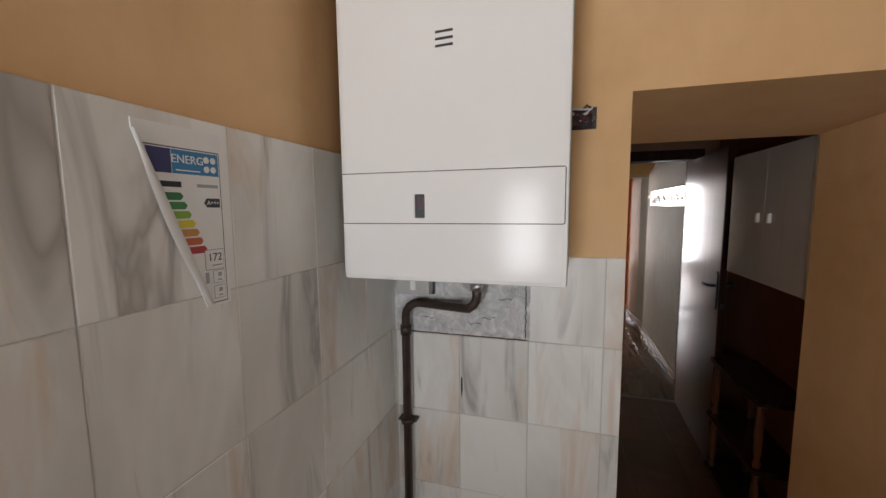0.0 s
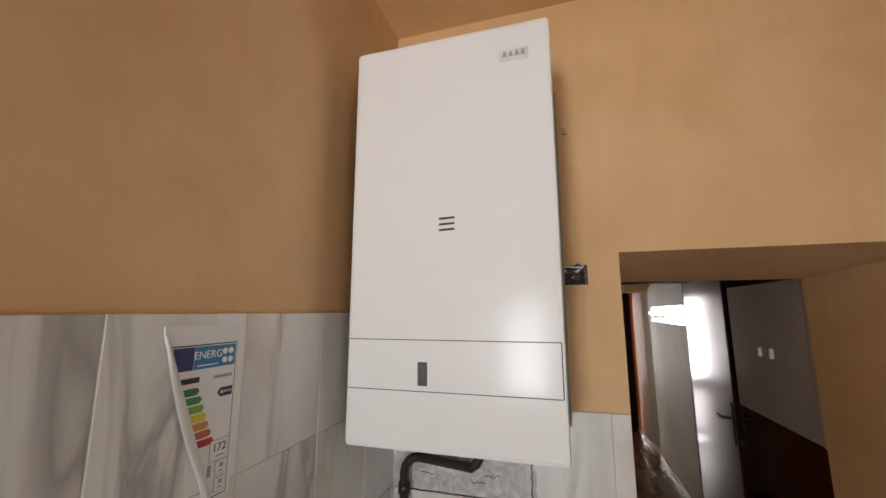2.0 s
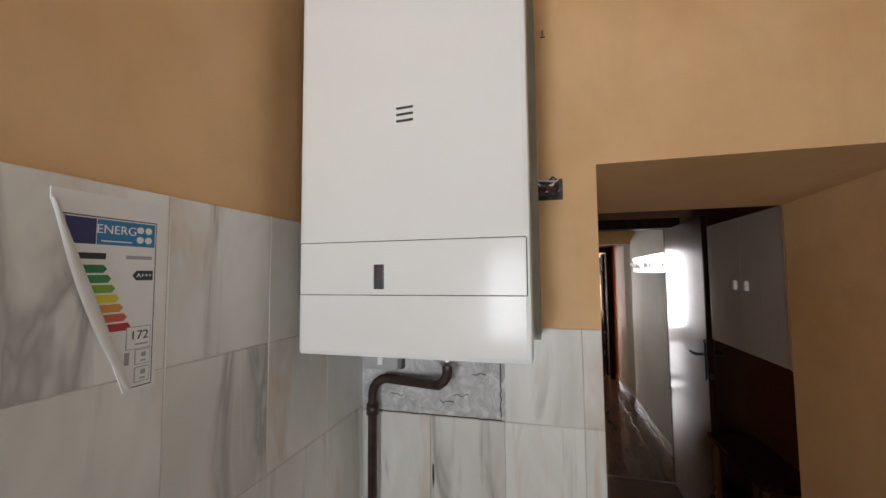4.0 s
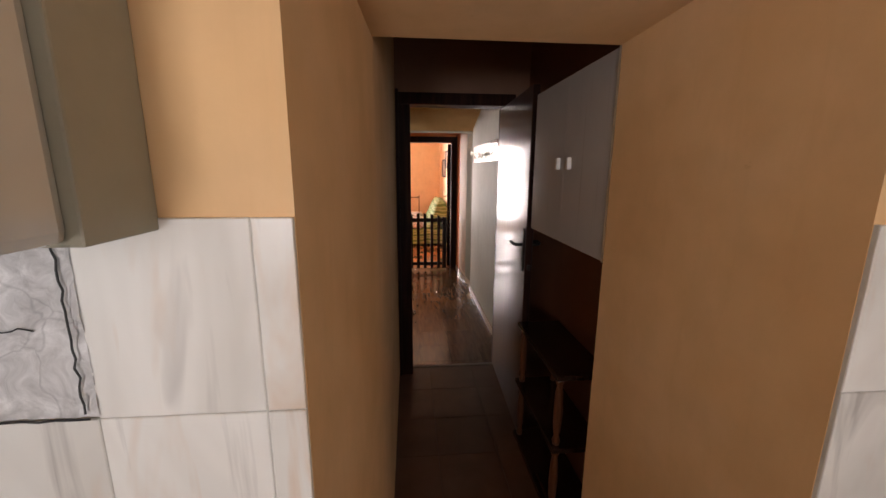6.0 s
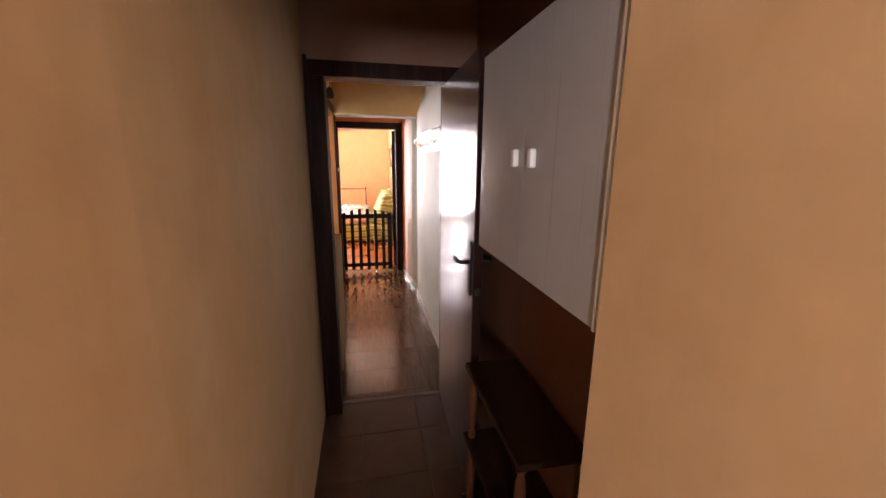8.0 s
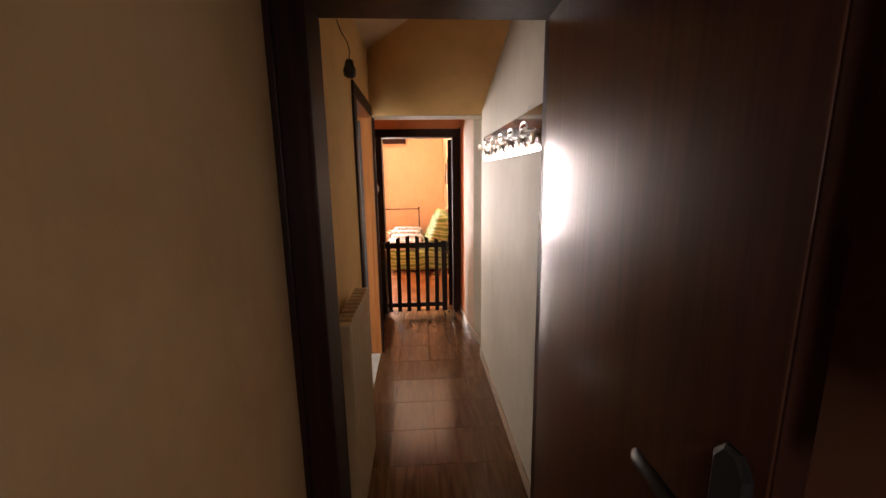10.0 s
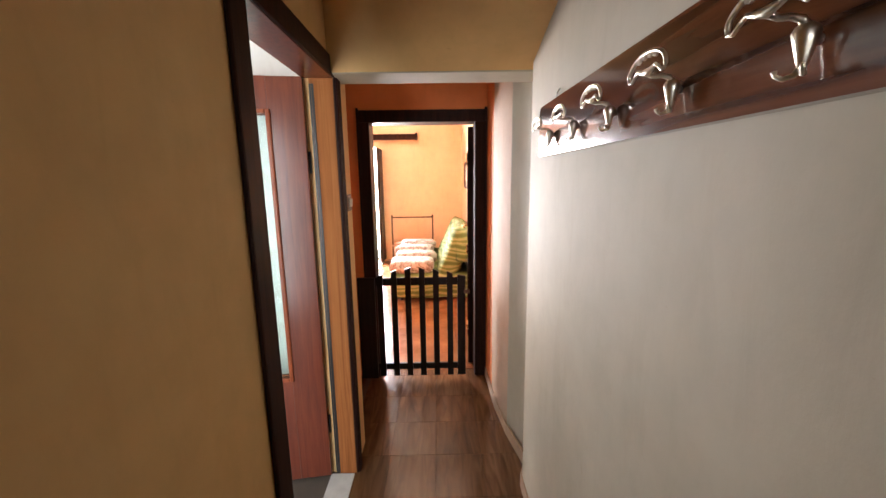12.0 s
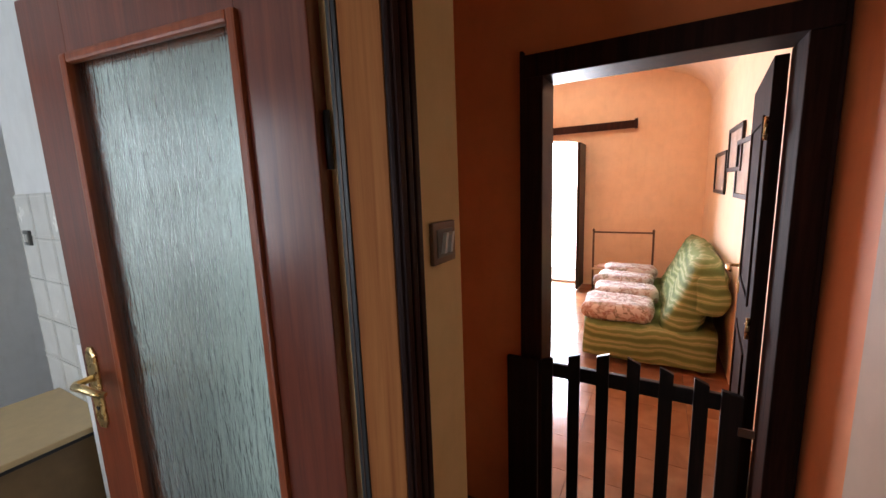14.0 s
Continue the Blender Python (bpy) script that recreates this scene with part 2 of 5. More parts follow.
def swirled_walnut(name):
    """Polished walnut with long dark cathedral figures along the board."""
    m, nt, b = nodes_of(name)
    w = nt.nodes.new("ShaderNodeTexWave")
    w.wave_type, w.rings_direction = "RINGS", "X"
    w.inputs["Scale"].default_value, w.inputs["Distortion"].default_value = 1.0, 3.4
    w.inputs["Detail"].default_value, w.inputs["Detail Scale"].default_value = 3.0, 1.1
    nt.links.new(position(nt, (1, 0.9, 6.0)), w.inputs["Vector"])
    n = noise_tex(nt, position(nt, (30, 2.0, 30)), 1.0, 6, 0.65, 0.6)
    c = ramp(nt, n, [(0.28, (0.085, 0.028, 0.011)), (0.5, (0.13, 0.043, 0.017)), (0.72, (0.17, 0.062, 0.025))])
    c = mix(nt, c, ramp(nt, w.outputs[1], [(0.0, (0.30, 0.26, 0.24)), (0.10, (0.75, 0.72, 0.70)), (0.3, (1, 1, 1))]), 0.85, "MULTIPLY")
    nt.links.new(c, b.inputs["Base Color"])
    b.inputs["Roughness"].default_value = 0.17
    b.inputs["Coat Weight"].default_value, b.inputs["Coat Roughness"].default_value = 0.6, 0.07
    return m


BOARD_WOOD = swirled_walnut("polished_walnut")
LEAF_BROWN = wood("dull_dark_brown_leaf", (0.016, 0.008, 0.006), (0.030, 0.014, 0.010), (0.048, 0.021, 0.014), 0.75, coat=0.0, spec=0.03)
EBONY = wood("black_brown_wood", (0.006, 0.004, 0.003), (0.013, 0.008, 0.006), (0.024, 0.014, 0.010), 0.45, coat=0.05, spec=0.2)


def streaked_laminate(name):
    """Pale laminate with faint runs of dried drips and soft smears."""
    m, nt, b = nodes_of(name)
    run = noise_tex(nt, position(nt, (1, 95, 1.6)), 1.0, 2, 0.5)
    smear = noise_tex(nt, position(nt), 3.5, 4, 0.6)
    c = ramp(nt, smear, [(0.3, (0.455, 0.43, 0.41)), (0.7, (0.525, 0.50, 0.475))])
    c = mix(nt, c, ramp(nt, run, [(0.30, (0.80, 0.78, 0.75)), (0.36, (1, 1, 1)), (0.68, (1, 1, 1)), (0.73, (1.0, 0.97, 0.90))]), 0.8, "MULTIPLY")
    nt.links.new(c, b.inputs["Base Color"])
    nt.links.new(ramp(nt, smear, [(0.3, (0.30, 0.30, 0.30)), (0.7, (0.44, 0.44, 0.44))]), b.inputs["Roughness"])
    return m


LAMINATE = streaked_laminate("pale_grey_laminate")
EDGE_CREAM = plain("cream_edging", (0.80, 0.74, 0.62), 0.5)
BROWN_TILE = floor_tile("brown_floor_tile", [(0.28, (0.088, 0.041, 0.018)), (0.5, (0.138, 0.067, 0.030)), (0.72, (0.190, 0.096, 0.044))], 0.18, True, (4.0, 0.5, 1))
BEIGE_TILE = floor_tile("greige_floor_tile", [(0.25, (0.092, 0.047, 0.031)), (0.5, (0.125, 0.066, 0.044)), (0.75, (0.155, 0.086, 0.058))], 0.36, False)
TERRACOTTA = floor_tile("terracotta_floor_tile", [(0.25, (0.19, 0.080, 0.036)), (0.5, (0.27, 0.120, 0.056)), (0.75, (0.34, 0.165, 0.080))], 0.17, False)
RADIATOR_BEIGE = plain("cream_radiator_paint", (0.44, 0.31, 0.17), 0.4, 0, 0.05)
RADIATOR_WHITE = plain("white_radiator_paint", (0.82, 0.83, 0.83), 0.35, 0, 0.03)
KITCHEN_TILE = plain("cream_glazed_tile", (0.74, 0.74, 0.70), 0.25, 0, 0.08, 5)
TILE_LINE = plain("grey_tile_line", (0.56, 0.55, 0.51), 0.4)
TILE_LEAF = plain("ochre_leaf_print", (0.50, 0.34, 0.10), 0.4)
TABLE_TAN = plain("tan_table_laminate", (0.52, 0.38, 0.20), 0.4, 0, 0.08)
SILVER = plain("aged_silver_brass", (0.76, 0.70, 0.58), 0.33, 1.0, 0.15, 60)
IRON = plain("brown_painted_iron", (0.10, 0.055, 0.035), 0.45, 0.3)
SHADE_GLASS = plain("smoked_lamp_glass", (0.05, 0.04, 0.035), 0.15)


def striped_throw(name):
    m, nt, b = nodes_of(name)
    p = position(nt)
    w = nt.nodes.new("ShaderNodeTexWave")
    w.bands_direction = "Z"
    w.inputs["Scale"].default_value, w.inputs["Distortion"].default_value, w.inputs["Detail"].default_value = 2.6, 4.0, 3
    nt.links.new(p, w.inputs["Vector"])
    c = ramp(nt, w.outputs[1], [(0.05, (0.10, 0.16, 0.05)), (0.30, (0.17, 0.25, 0.085)), (0.45, (0.30, 0.37, 0.17)), (0.60, (0.21, 0.29, 0.11)), (0.76, (0.36, 0.41, 0.22)), (0.95, (0.15, 0.22, 0.07))])
    nt.links.new(c, b.inputs["Base Color"])
    b.inputs["Roughness"].default_value = 0.9
    bump(nt, b, noise_tex(nt, p, 40, 4), 0.3, 0.01)
    return m


def floral(name):
    m, nt, b = nodes_of(name)
    p = position(nt, jitter=5.0)
    spots = ramp(nt, noise_tex(nt, p, 17.0, 3, 0.6, 0.8), [(0.47, (0, 0, 0)), (0.53, (1, 1, 1)), (0.62, (0.25, 0.25, 0.25)), (0.67, (1, 1, 1))])
    hue = ramp(nt, noise_tex(nt, p, 9.0, 3), [(0.35, (0.15, 0.08, 0.09)), (0.5, (0.30, 0.17, 0.13)), (0.65, (0.08, 0.11, 0.06))])
    c = mix(nt, (0.56, 0.57, 0.58), hue, spots)
    nt.links.new(c, b.inputs["Base Color"])
    b.inputs["Roughness"].default_value = 0.9
    bump(nt, b, noise_tex(nt, p, 30, 4), 0.25, 0.01)
    return m


THROW = striped_throw("green_striped_throw")
FLORAL = floral("floral_cotton")


def frosted(name):
    m, nt, b = nodes_of(name)
    b.inputs["Base Color"].default_value = (0.79, 0.90, 0.85, 1)
    b.inputs["Transmission Weight"].default_value = 1.0
    b.inputs["Roughness"].default_value = 0.20
    b.inputs["IOR"].default_value = 1.45
    p = position(nt, (70, 70, 9))
    n = noise_tex(nt, p, 1.0, 3, 0.6, 0.5)
    bump(nt, b, n, 0.6, 0.006)
    return m


FROSTED = frosted("reeded_frosted_glass")


def clear_glass(name):
    m, nt, b = nodes_of(name)
    b.inputs["Transmission Weight"].default_value = 1.0
    b.inputs["Roughness"].default_value = 0.02
    return m


GLASS = clear_glass("window_glass")
SKYLIGHT = glow("bright_overcast_sky", (1.0, 0.98, 0.95), 9.0)
SKY_DIM = glow("bright_sky_beyond_kitchen", (1.0, 0.99, 0.97), 1.5)
ENAMEL.node_tree.nodes["Principled BSDF"].inputs["Specular IOR Level"].default_value = 0.13


# ---- building blocks ----
def bm_box(bm, x0, x1, y0, y1, z0, z1, bevel=0.0):
    r = bmesh.ops.create_cube(bm, size=1.0)
    vs = r["verts"]
    for v in vs:
        v.co = Vector(((x0 + x1) / 2 + v.co.x * (x1 - x0), (y0 + y1) / 2 + v.co.y * (y1 - y0), (z0 + z1) / 2 + v.co.z * (z1 - z0)))
    if bevel > 0:
        es = list({e for v in vs for e in v.link_edges})
        bmesh.ops.bevel(bm, geom=es, offset=bevel, segments=2, affect="EDGES", profile=0.6)
    return bm


def box(*a, bevel=0.0):
    return bm_box(bmesh.new(), *a, bevel=bevel)


def bm_prism(bm, outline, lo, hi, axis="z"):
    """An outline of 2D points drawn out along an axis. x: (y, z) points; y: (x, z) points; z: (x, y) points."""
    def at(p, d):
        return {"x": (d, p[0], p[1]), "y": (p[0], d, p[1]), "z": (p[0], p[1], d)}[axis]
    a = [bm.verts.new(at(p, lo)) for p in outline]
    b = [bm.verts.new(at(p, hi)) for p in outline]
    n = len(outline)
    bm.faces.new(a)
    bm.faces.new(b[::-1])
    for i in range(n):
        bm.faces.new((a[i], b[i], b[(i + 1) % n], a[(i + 1) % n]))
    bmesh.ops.recalc_face_normals(bm, faces=bm.faces[:])
    return bm


def prism(outline, lo, hi, axis="z"):
    return bm_prism(bmesh.new(), outline, lo, hi, axis)


def bm_tube(bm, pts, r, seg=8, closed=False):
    """A round bar along points; r is one radius or one for each point."""
    pts = [Vector(p) for p in pts]
    n = len(pts)
    rs = r if isinstance(r, (list, tuple)) else [r] * n
    rings, up = [], Vector((0.13, 0.29, 0.95))
    for i, p in enumerate(pts):
        a, c = (pts[(i - 1) % n], pts[(i + 1) % n]) if closed else (pts[max(i - 1, 0)], pts[min(i + 1, n - 1)])
        d = (c - a).normalized()
        if abs(d.dot(up)) > 0.95:
            up = Vector((0.9, 0.3, 0.1))
        u = (up - d * up.dot(d)).normalized()
        up = u
        v = d.cross(u)
        rings.append([bm.verts.new(p + (u * math.cos(k * 2 * math.pi / seg) + v * math.sin(k * 2 * math.pi / seg)) * rs[i]) for k in range(seg)])
    for i in range(n if closed else n - 1):
        a, b = rings[i], rings[(i + 1) % n]
        for k in range(seg):
            f = bm.faces.new((a[k], a[(k + 1) % seg], b[(k + 1) % seg], b[k]))
            f.smooth = True
    if not closed:
        bm.faces.new(rings[0][::-1])
        bm.faces.new(rings[-1])
    bmesh.ops.recalc_face_normals(bm, faces=bm.faces[:])
    return bm


def tube(pts, r, seg=8, closed=False):
    return bm_tube(bmesh.new(), pts, r, seg, closed)


def lathe(profile, seg=20, at=(0, 0, 0)):
    """A turned body: (radius, z) points round the z axis."""
    bm = bmesh.new()
    rings = [[bm.verts.new((at[0] + r * math.cos(k * 2 * math.pi / seg), at[1] + r * math.sin(k * 2 * math.pi / seg), at[2] + z)) for k in range(seg)] for r, z in profile]
    for a, b in zip(rings, rings[1:]):
        for k in range(seg):
            bm.faces.new((a[k], a[(k + 1) % seg], b[(k + 1) % seg], b[k])).smooth = True
    bm.faces.new(rings[0][::-1])
    bm.faces.new(rings[-1])
    bmesh.ops.recalc_face_normals(bm, faces=bm.faces[:])
    return bm


def mesh_of(name, bm, material):
    me = bpy.data.meshes.new(name)
    bm.to_mesh(me)
    bm.free()
    me.materials.append(material)
    return me


def part(name, bm, material, parent, label=""):
    ob = new(name, mesh_of(name, bm, material))
    ob.parent = parent
    return tagged(ob, label)


def thing(name, at, label, category, group="", rz=0.0):
    ob = new(name)
    ob.empty_display_size = 0.1
    ob.matrix_basis = pose(*at, 0, 0, rz)
    return tagged(ob, label, category, group)


def structure(name, bm, material, label):
    ob = new(name, mesh_of(name, bm, material))
    return tagged(ob, label, name.split("_")[0], kind="structure")


def writing(name, words, size, material, parent, m, label=""):
    cu = bpy.data.curves.new(name, "FONT")
    cu.body, cu.size, cu.align_x, cu.align_y, cu.extrude = words, size, "CENTER", "CENTER", 0.0002
    tmp = new("lettering", cu)
    me = bpy.data.meshes.new_from_object(tmp.evaluated_get(bpy.context.evaluated_depsgraph_get()))
    bpy.data.objects.remove(tmp)
    me.materials.clear()
    me.materials.append(material)
    ob = new(name, me)
    ob.parent = parent
    ob.matrix_basis = m
    return tagged(ob, label)


def smooth_all(bm):
    for f in bm.faces:
        f.smooth = True
    return bm


# ---- walls, floors and ceilings ----
H = 2.75
structure("wall_kitchen_west", box(-0.55, -0.394, -2.15, 1.18, 0, H), PEACH, "peach painted plaster wall above marbled tiles")
structure("wall_kitchen_north", prism([(-0.55, 1.18), (0.287, 1.18), (0.333, 1.79), (0.333, 3.48), (0.18, 3.48), (0.18, 1.9), (-0.55, 1.9)], 0, H), PEACH, "thick peach plaster wall with a splayed jamb")
structure("wall_kitchen_north_2", prism([(1.052, 1.18), (2.55, 1.18), (2.55, 1.785), (0.995, 1.785)], 0, H), PEACH, "thick peach plaster wall beside the passage")
lint = bmesh.new()
lv = [lint.verts.new(p) for p in ((0.28705, 1.18, 1.934), (1.05195, 1.18, 1.934), (0.9955, 1.789, 1.89), (0.3325, 1.789, 1.89), (0.28705, 1.18, H), (1.05195, 1.18, H), (0.9955, 1.789, H), (0.3325, 1.789, H))]
for q in ((0, 1, 2, 3), (4, 5, 6, 7), (0, 1, 5, 4), (1, 2, 6, 5), (2, 3, 7, 6), (3, 0, 4, 7)):
    lint.faces.new([lv[k] for k in q])
bmesh.ops.recalc_face_normals(lint, faces=lint.faces[:])
structure("lintel_passage", lint, PEACH, "sloping peach plaster lintel over the passage")
south = box(-0.55, -0.37, -2.15, -2.0, 0, H)
bm_box(south, 0.05, 1.35, -2.15, -2.0, 0, H)
bm_box(south, 2.35, 2.55, -2.15, -2.0, 0, H)
bm_box(south, 1.35, 2.35, -2.15, -2.0, 2.2, H)
bm_box(south, -0.37, 0.05, -2.15, -2.0, 0, 1.0)
bm_box(south, -0.37, 0.05, -2.15, -2.0, 2.05, H)
# south and east walls are unseen; white keeps peach bounce off the boiler
structure("wall_kitchen_south", south, WHITE_WALL, "unseen white wall with a small window and an added glazed door")
structure("wall_kitchen_east", box(2.4, 2.55, -2.0, 1.18, 0, H), WHITE_WALL, "unseen kitchen wall, white to keep bounced light neutral")
structure("ceiling_kitchen", box(-0.55, 2.55, -2.15, 1.18, H, H + 0.1), PEACH, "peach painted kitchen ceiling")
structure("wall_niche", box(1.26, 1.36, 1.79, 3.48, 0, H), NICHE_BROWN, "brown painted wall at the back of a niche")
structure("ceiling_passage", box(0.18, 1.36, 1.79, 3.62, 2.5, 2.6), REDDISH_BROWN, "reddish brown ceiling over the passage")
w1 = box(0.18, 0.372, 3.48, 3.60, 0, 2.5)
bm_box(w1, 0.372, 1.145, 3.48, 3.60, 2.06, 2.5)
structure("wall_passage_end", w1, REDDISH_BROWN, "reddish brown plaster wall round the first doorway")
structure("wall_niche_end", box(1.145, 1.36, 3.48, 3.60, 0, 1.55), GREY_WALL, "grey wall behind the open door")
structure("wall_niche_end_2", box(1.145, 1.36, 3.48, 3.60, 1.55, 2.5), REDDISH_BROWN, "reddish brown wall beside the first doorway")
ww = box(0.2, 0.333, 3.60, 4.835, 0, 2.5)
bm_box(ww, 0.2, 0.333, 5.675, 5.915, 0, 2.5)
bm_box(ww, 0.2, 0.333, 4.835, 5.675, 2.03, 2.5)
structure("wall_corridor_west", ww, OCHRE, "ochre plaster corridor wall with a doorway")
we = prism([(1.36, 3.60), (1.21, 3.60), (1.208, 4.4), (1.210, 5.0), (1.208, 5.545), (1.213, 5.56), (1.225, 5.575), (1.258, 5.63), (1.268, 5.70), (1.266, 5.77), (1.255, 5.83), (1.232, 5.90), (1.208, 5.97), (1.205, 5.98), (1.36, 5.98)], 0, 2.5)
east_wall = structure("wall_corridor_east", smooth_all(we), CREAM, "cream plaster corridor wall with a rounded bulge")
# this stretch takes the bounce-tinted plaster; the wall itself is cream
alc = prism([(1.36, 5.98), (1.205, 5.98), (1.192, 6.05), (1.182, 6.15), (1.174, 6.3), (1.170, 6.42), (1.36, 6.42)], 0, 2.5)
alcove_bulge = structure("wall_alcove_bulge", smooth_all(alc), CREAM_BOUNCE, "cream plaster bulge coloured with bounce from the orange wall")
alcove_bulge.data.set_sharp_from_angle(angle=radians(38))
alc = prism([(1.36, 6.42), (1.170, 6.42), (1.167, 6.5), (1.164, 6.72), (1.36, 6.72)], 0, 2.5)
alcove_east = structure("wall_alcove_east", smooth_all(alc), ORANGE, "deep orange plaster wall beside the second doorway")
alcove_east.data.set_sharp_from_angle(angle=radians(38))
east_wall.data.set_sharp_from_angle(angle=radians(38))
structure("wall_alcove", box(-0.20, -0.08, 5.92, 6.72, 0, 2.5), ORANGE, "deep orange plaster wall of a shallow alcove")
structure("ceiling_corridor", box(-0.2, 1.36, 3.60, 6.72, 2.5, 2.6), CEILING, "plaster ceiling of the corridor")
structure("beam_corridor", prism([(5.60, 2.035), (5.615, 2.024), (5.77, 2.016), (5.785, 2.026), (5.785, 2.5), (5.60, 2.5)], 0.25, 1.30, "x"), CREAM, "cream plaster beam across the corridor")
haunch = bmesh.new()
grid = []
for i in range(13):
    u = i / 12
    row = []
    for j in range(9):
        v = j / 8
        left = Vector((0.335, 5.60 - 0.03 * v, 2.025 + 0.475 * v))
        right = Vector((1.225, 5.60 - 1.55 * v, 2.028 + 0.475 * v))
        row.append(haunch.verts.new(left.lerp(right, u)))
    grid.append(row)
for a, b in zip(grid, grid[1:]):
    for j in range(8):
        haunch.faces.new((a[j], b[j], b[j + 1], a[j + 1])).smooth = True
bmesh.ops.recalc_face_normals(haunch, faces=haunch.faces[:])
structure("ceiling_haunch", haunch, OCHRE, "ochre plaster ceiling sloping down to a beam")
w2 = box(-3.35, 0.305, 6.72, 6.86, 0, 3.3)
bm_box(w2, 1.08, 1.4, 6.72, 6.86, 0, 3.3)
bm_box(w2, 0.305, 1.08, 6.72, 6.86, 1.975, 3.3)
structure("wall_living_south", w2, ORANGE, "deep orange plaster wall round the second doorway")
# living room
structure("wall_living_east", box(1.25, 1.4, 6.86, 11.45, 0, 3.3), APRICOT, "apricot plaster wall of the living room")
structure("wall_living_west", box(-3.35, -3.2, 6.86, 11.45, 0, 3.3), APRICOT, "apricot plaster wall of the living room")
n_wall = box(-3.2, -1.25, 11.3, 11.6, 0, 3.3)
bm_box(n_wall, -0.25, 1.25, 11.3, 11.6, 0, 3.3)
arch = [(-1.25, 3.3), (-1.25, 2.06)] + [(-0.75 - 0.5 * math.cos(k * math.pi / 12), 2.06 + 0.13 * math.sin(k * math.pi / 12)) for k in range(1, 12)] + [(-0.25, 2.06), (-0.25, 3.3)]
bm_prism(n_wall, arch, 11.3, 11.6, "y")
structure("wall_living_north", n_wall, APRICOT, "apricot plaster wall with an arched balcony doorway")
vault = bmesh.new()
prev = None
for k in range(33):
    a = math.pi * k / 32
    x, z = -0.975 - 2.235 * math.cos(a) * (1.0), 2.30 + 0.86 * math.sin(a) ** 0.55
    cur = (vault.verts.new((x, 6.86, z)), vault.verts.new((x, 11.3, z)))
    if prev:
        vault.faces.new((prev[0], cur[0], cur[1], prev[1])).smooth = True
    prev = cur
top = [vault.verts.new(p) for p in ((-3.2, 6.86, 3.3), (-3.2, 11.3, 3.3), (1.25, 11.3, 3.3), (1.25, 6.86, 3.3))]
vault.faces.new(top)
structure("ceiling_living_vault", vault, plaster("pale_apricot_ceiling", (0.84, 0.66, 0.48), (0.8, 0.6, 0.42), (0.86, 0.7, 0.53)), "pale vaulted plaster ceiling")
# side kitchen behind the glazed door
sk = box(-2.0, 0.199, 5.80, 5.914, 0, 2.6)
structure("wall_side_kitchen_north", sk, WHITE_WALL, "white wall above leaf printed tiles")
# the recess's shade is carried by this wall's grey colour
structure("wall_side_kitchen_far", box(-3.4, -0.2, 6.58, 6.70, 0, 2.6), GREY_WALL, "wall beyond the side kitchen with its shade put into the grey")
structure("wall_side_kitchen_west", box(-3.52, -3.4, 3.1, 6.7, 0, 2.6), WHITE_WALL, "white wall of the side kitchen")
sw = box(-3.4, -2.9, 3.1, 3.22, 0, 2.6)
bm_box(sw, -1.5, -0.9, 3.1, 3.22, 0, 2.6)
bm_box(sw, -0.1, 0.2, 3.1, 3.22, 0, 2.6)
bm_box(sw, -0.9, -0.1, 3.1, 3.22, 2.15, 2.6)
bm_box(sw, -2.9, -1.5, 3.1, 3.22, 0, 0.9)
bm_box(sw, -2.9, -1.5, 3.1, 3.22, 2.3, 2.6)
structure("wall_side_kitchen_south", sw, WHITE_WALL, "white wall with an added window and a glazed door")
structure("ceiling_side_kitchen", box(-3.52, 0.2, 3.1, 6.7, 2.6, 2.7), WHITE_WALL, "white ceiling of the side kitchen")
structure("floor_side_kitchen", box(-3.52, 0.2, 3.1, 5.92, -0.12, -0.004), plain("dark_brown_floor", (0.10, 0.085, 0.07), 0.4), "dark floor of the side kitchen")
structure("floor_kitchen", box(-0.55, 2.55, -2.15, 3.585, -0.12, -0.006), FLOOR_GROUT, "greige tiled floor of kitchen and passage")
structure("floor_corridor", box(0.2, 1.36, 3.585, 6.80, -0.12, -0.006), FLOOR_GROUT, "brown tiled corridor floor")
structure("floor_living", box(-3.35, 1.4, 6.80, 11.6, -0.12, -0.006), FLOOR_GROUT, "terracotta tiled living room floor")
structure("floor_alcove", box(-0.2, 0.2, 5.92, 6.80, -0.12, -0.001), BROWN_TILE, "brown tiled alcove floor")
structure("floor_side_recess", box(-3.52, -0.2, 5.92, 6.7, -0.12, -0.004), plain("dark_recess_floor", (0.10, 0.085, 0.07), 0.4), "dark floor of the recess")
structure("threshold_1", box(0.36, 1.15, 3.565, 3.60, -0.01, 0.006, bevel=0.003), plain("stone_threshold", (0.19, 0.15, 0.115), 0.4), "pale stone threshold strip")
structure("threshold_2", box(0.20, 0.325, 4.84, 5.66, -0.01, 0.004, bevel=0.002), plain("pale_marble_threshold", (0.62, 0.62, 0.60), 0.3), "pale marble threshold of the glazed door")
base_e = prism([(1.209, 3.62), (1.209, 5.545), (1.262, 5.68), (1.205, 5.97), (1.175, 6.25), (1.163, 6.70), (1.153, 6.70), (1.165, 6.25), (1.195, 5.96), (1.250, 5.68), (1.200, 5.555), (1.20, 3.62)], 0, 0.07)
structure("baseboard_corridor", base_e, plain("pale_skirting_tile", (0.42, 0.30, 0.20), 0.3), "tiled skirting along the corridor wall")
structure("backdrop_sky_balcony", box(-3.5, 2.0, 13.0, 13.02, -0.5, 4.5), SKYLIGHT, "glaring daylight beyond the balcony door")
structure("backdrop_sky_kitchen", box(-1.2, 3.2, -2.92, -2.90, -0.2, 2.9), SKY_DIM, "daylight beyond the kitchen window")
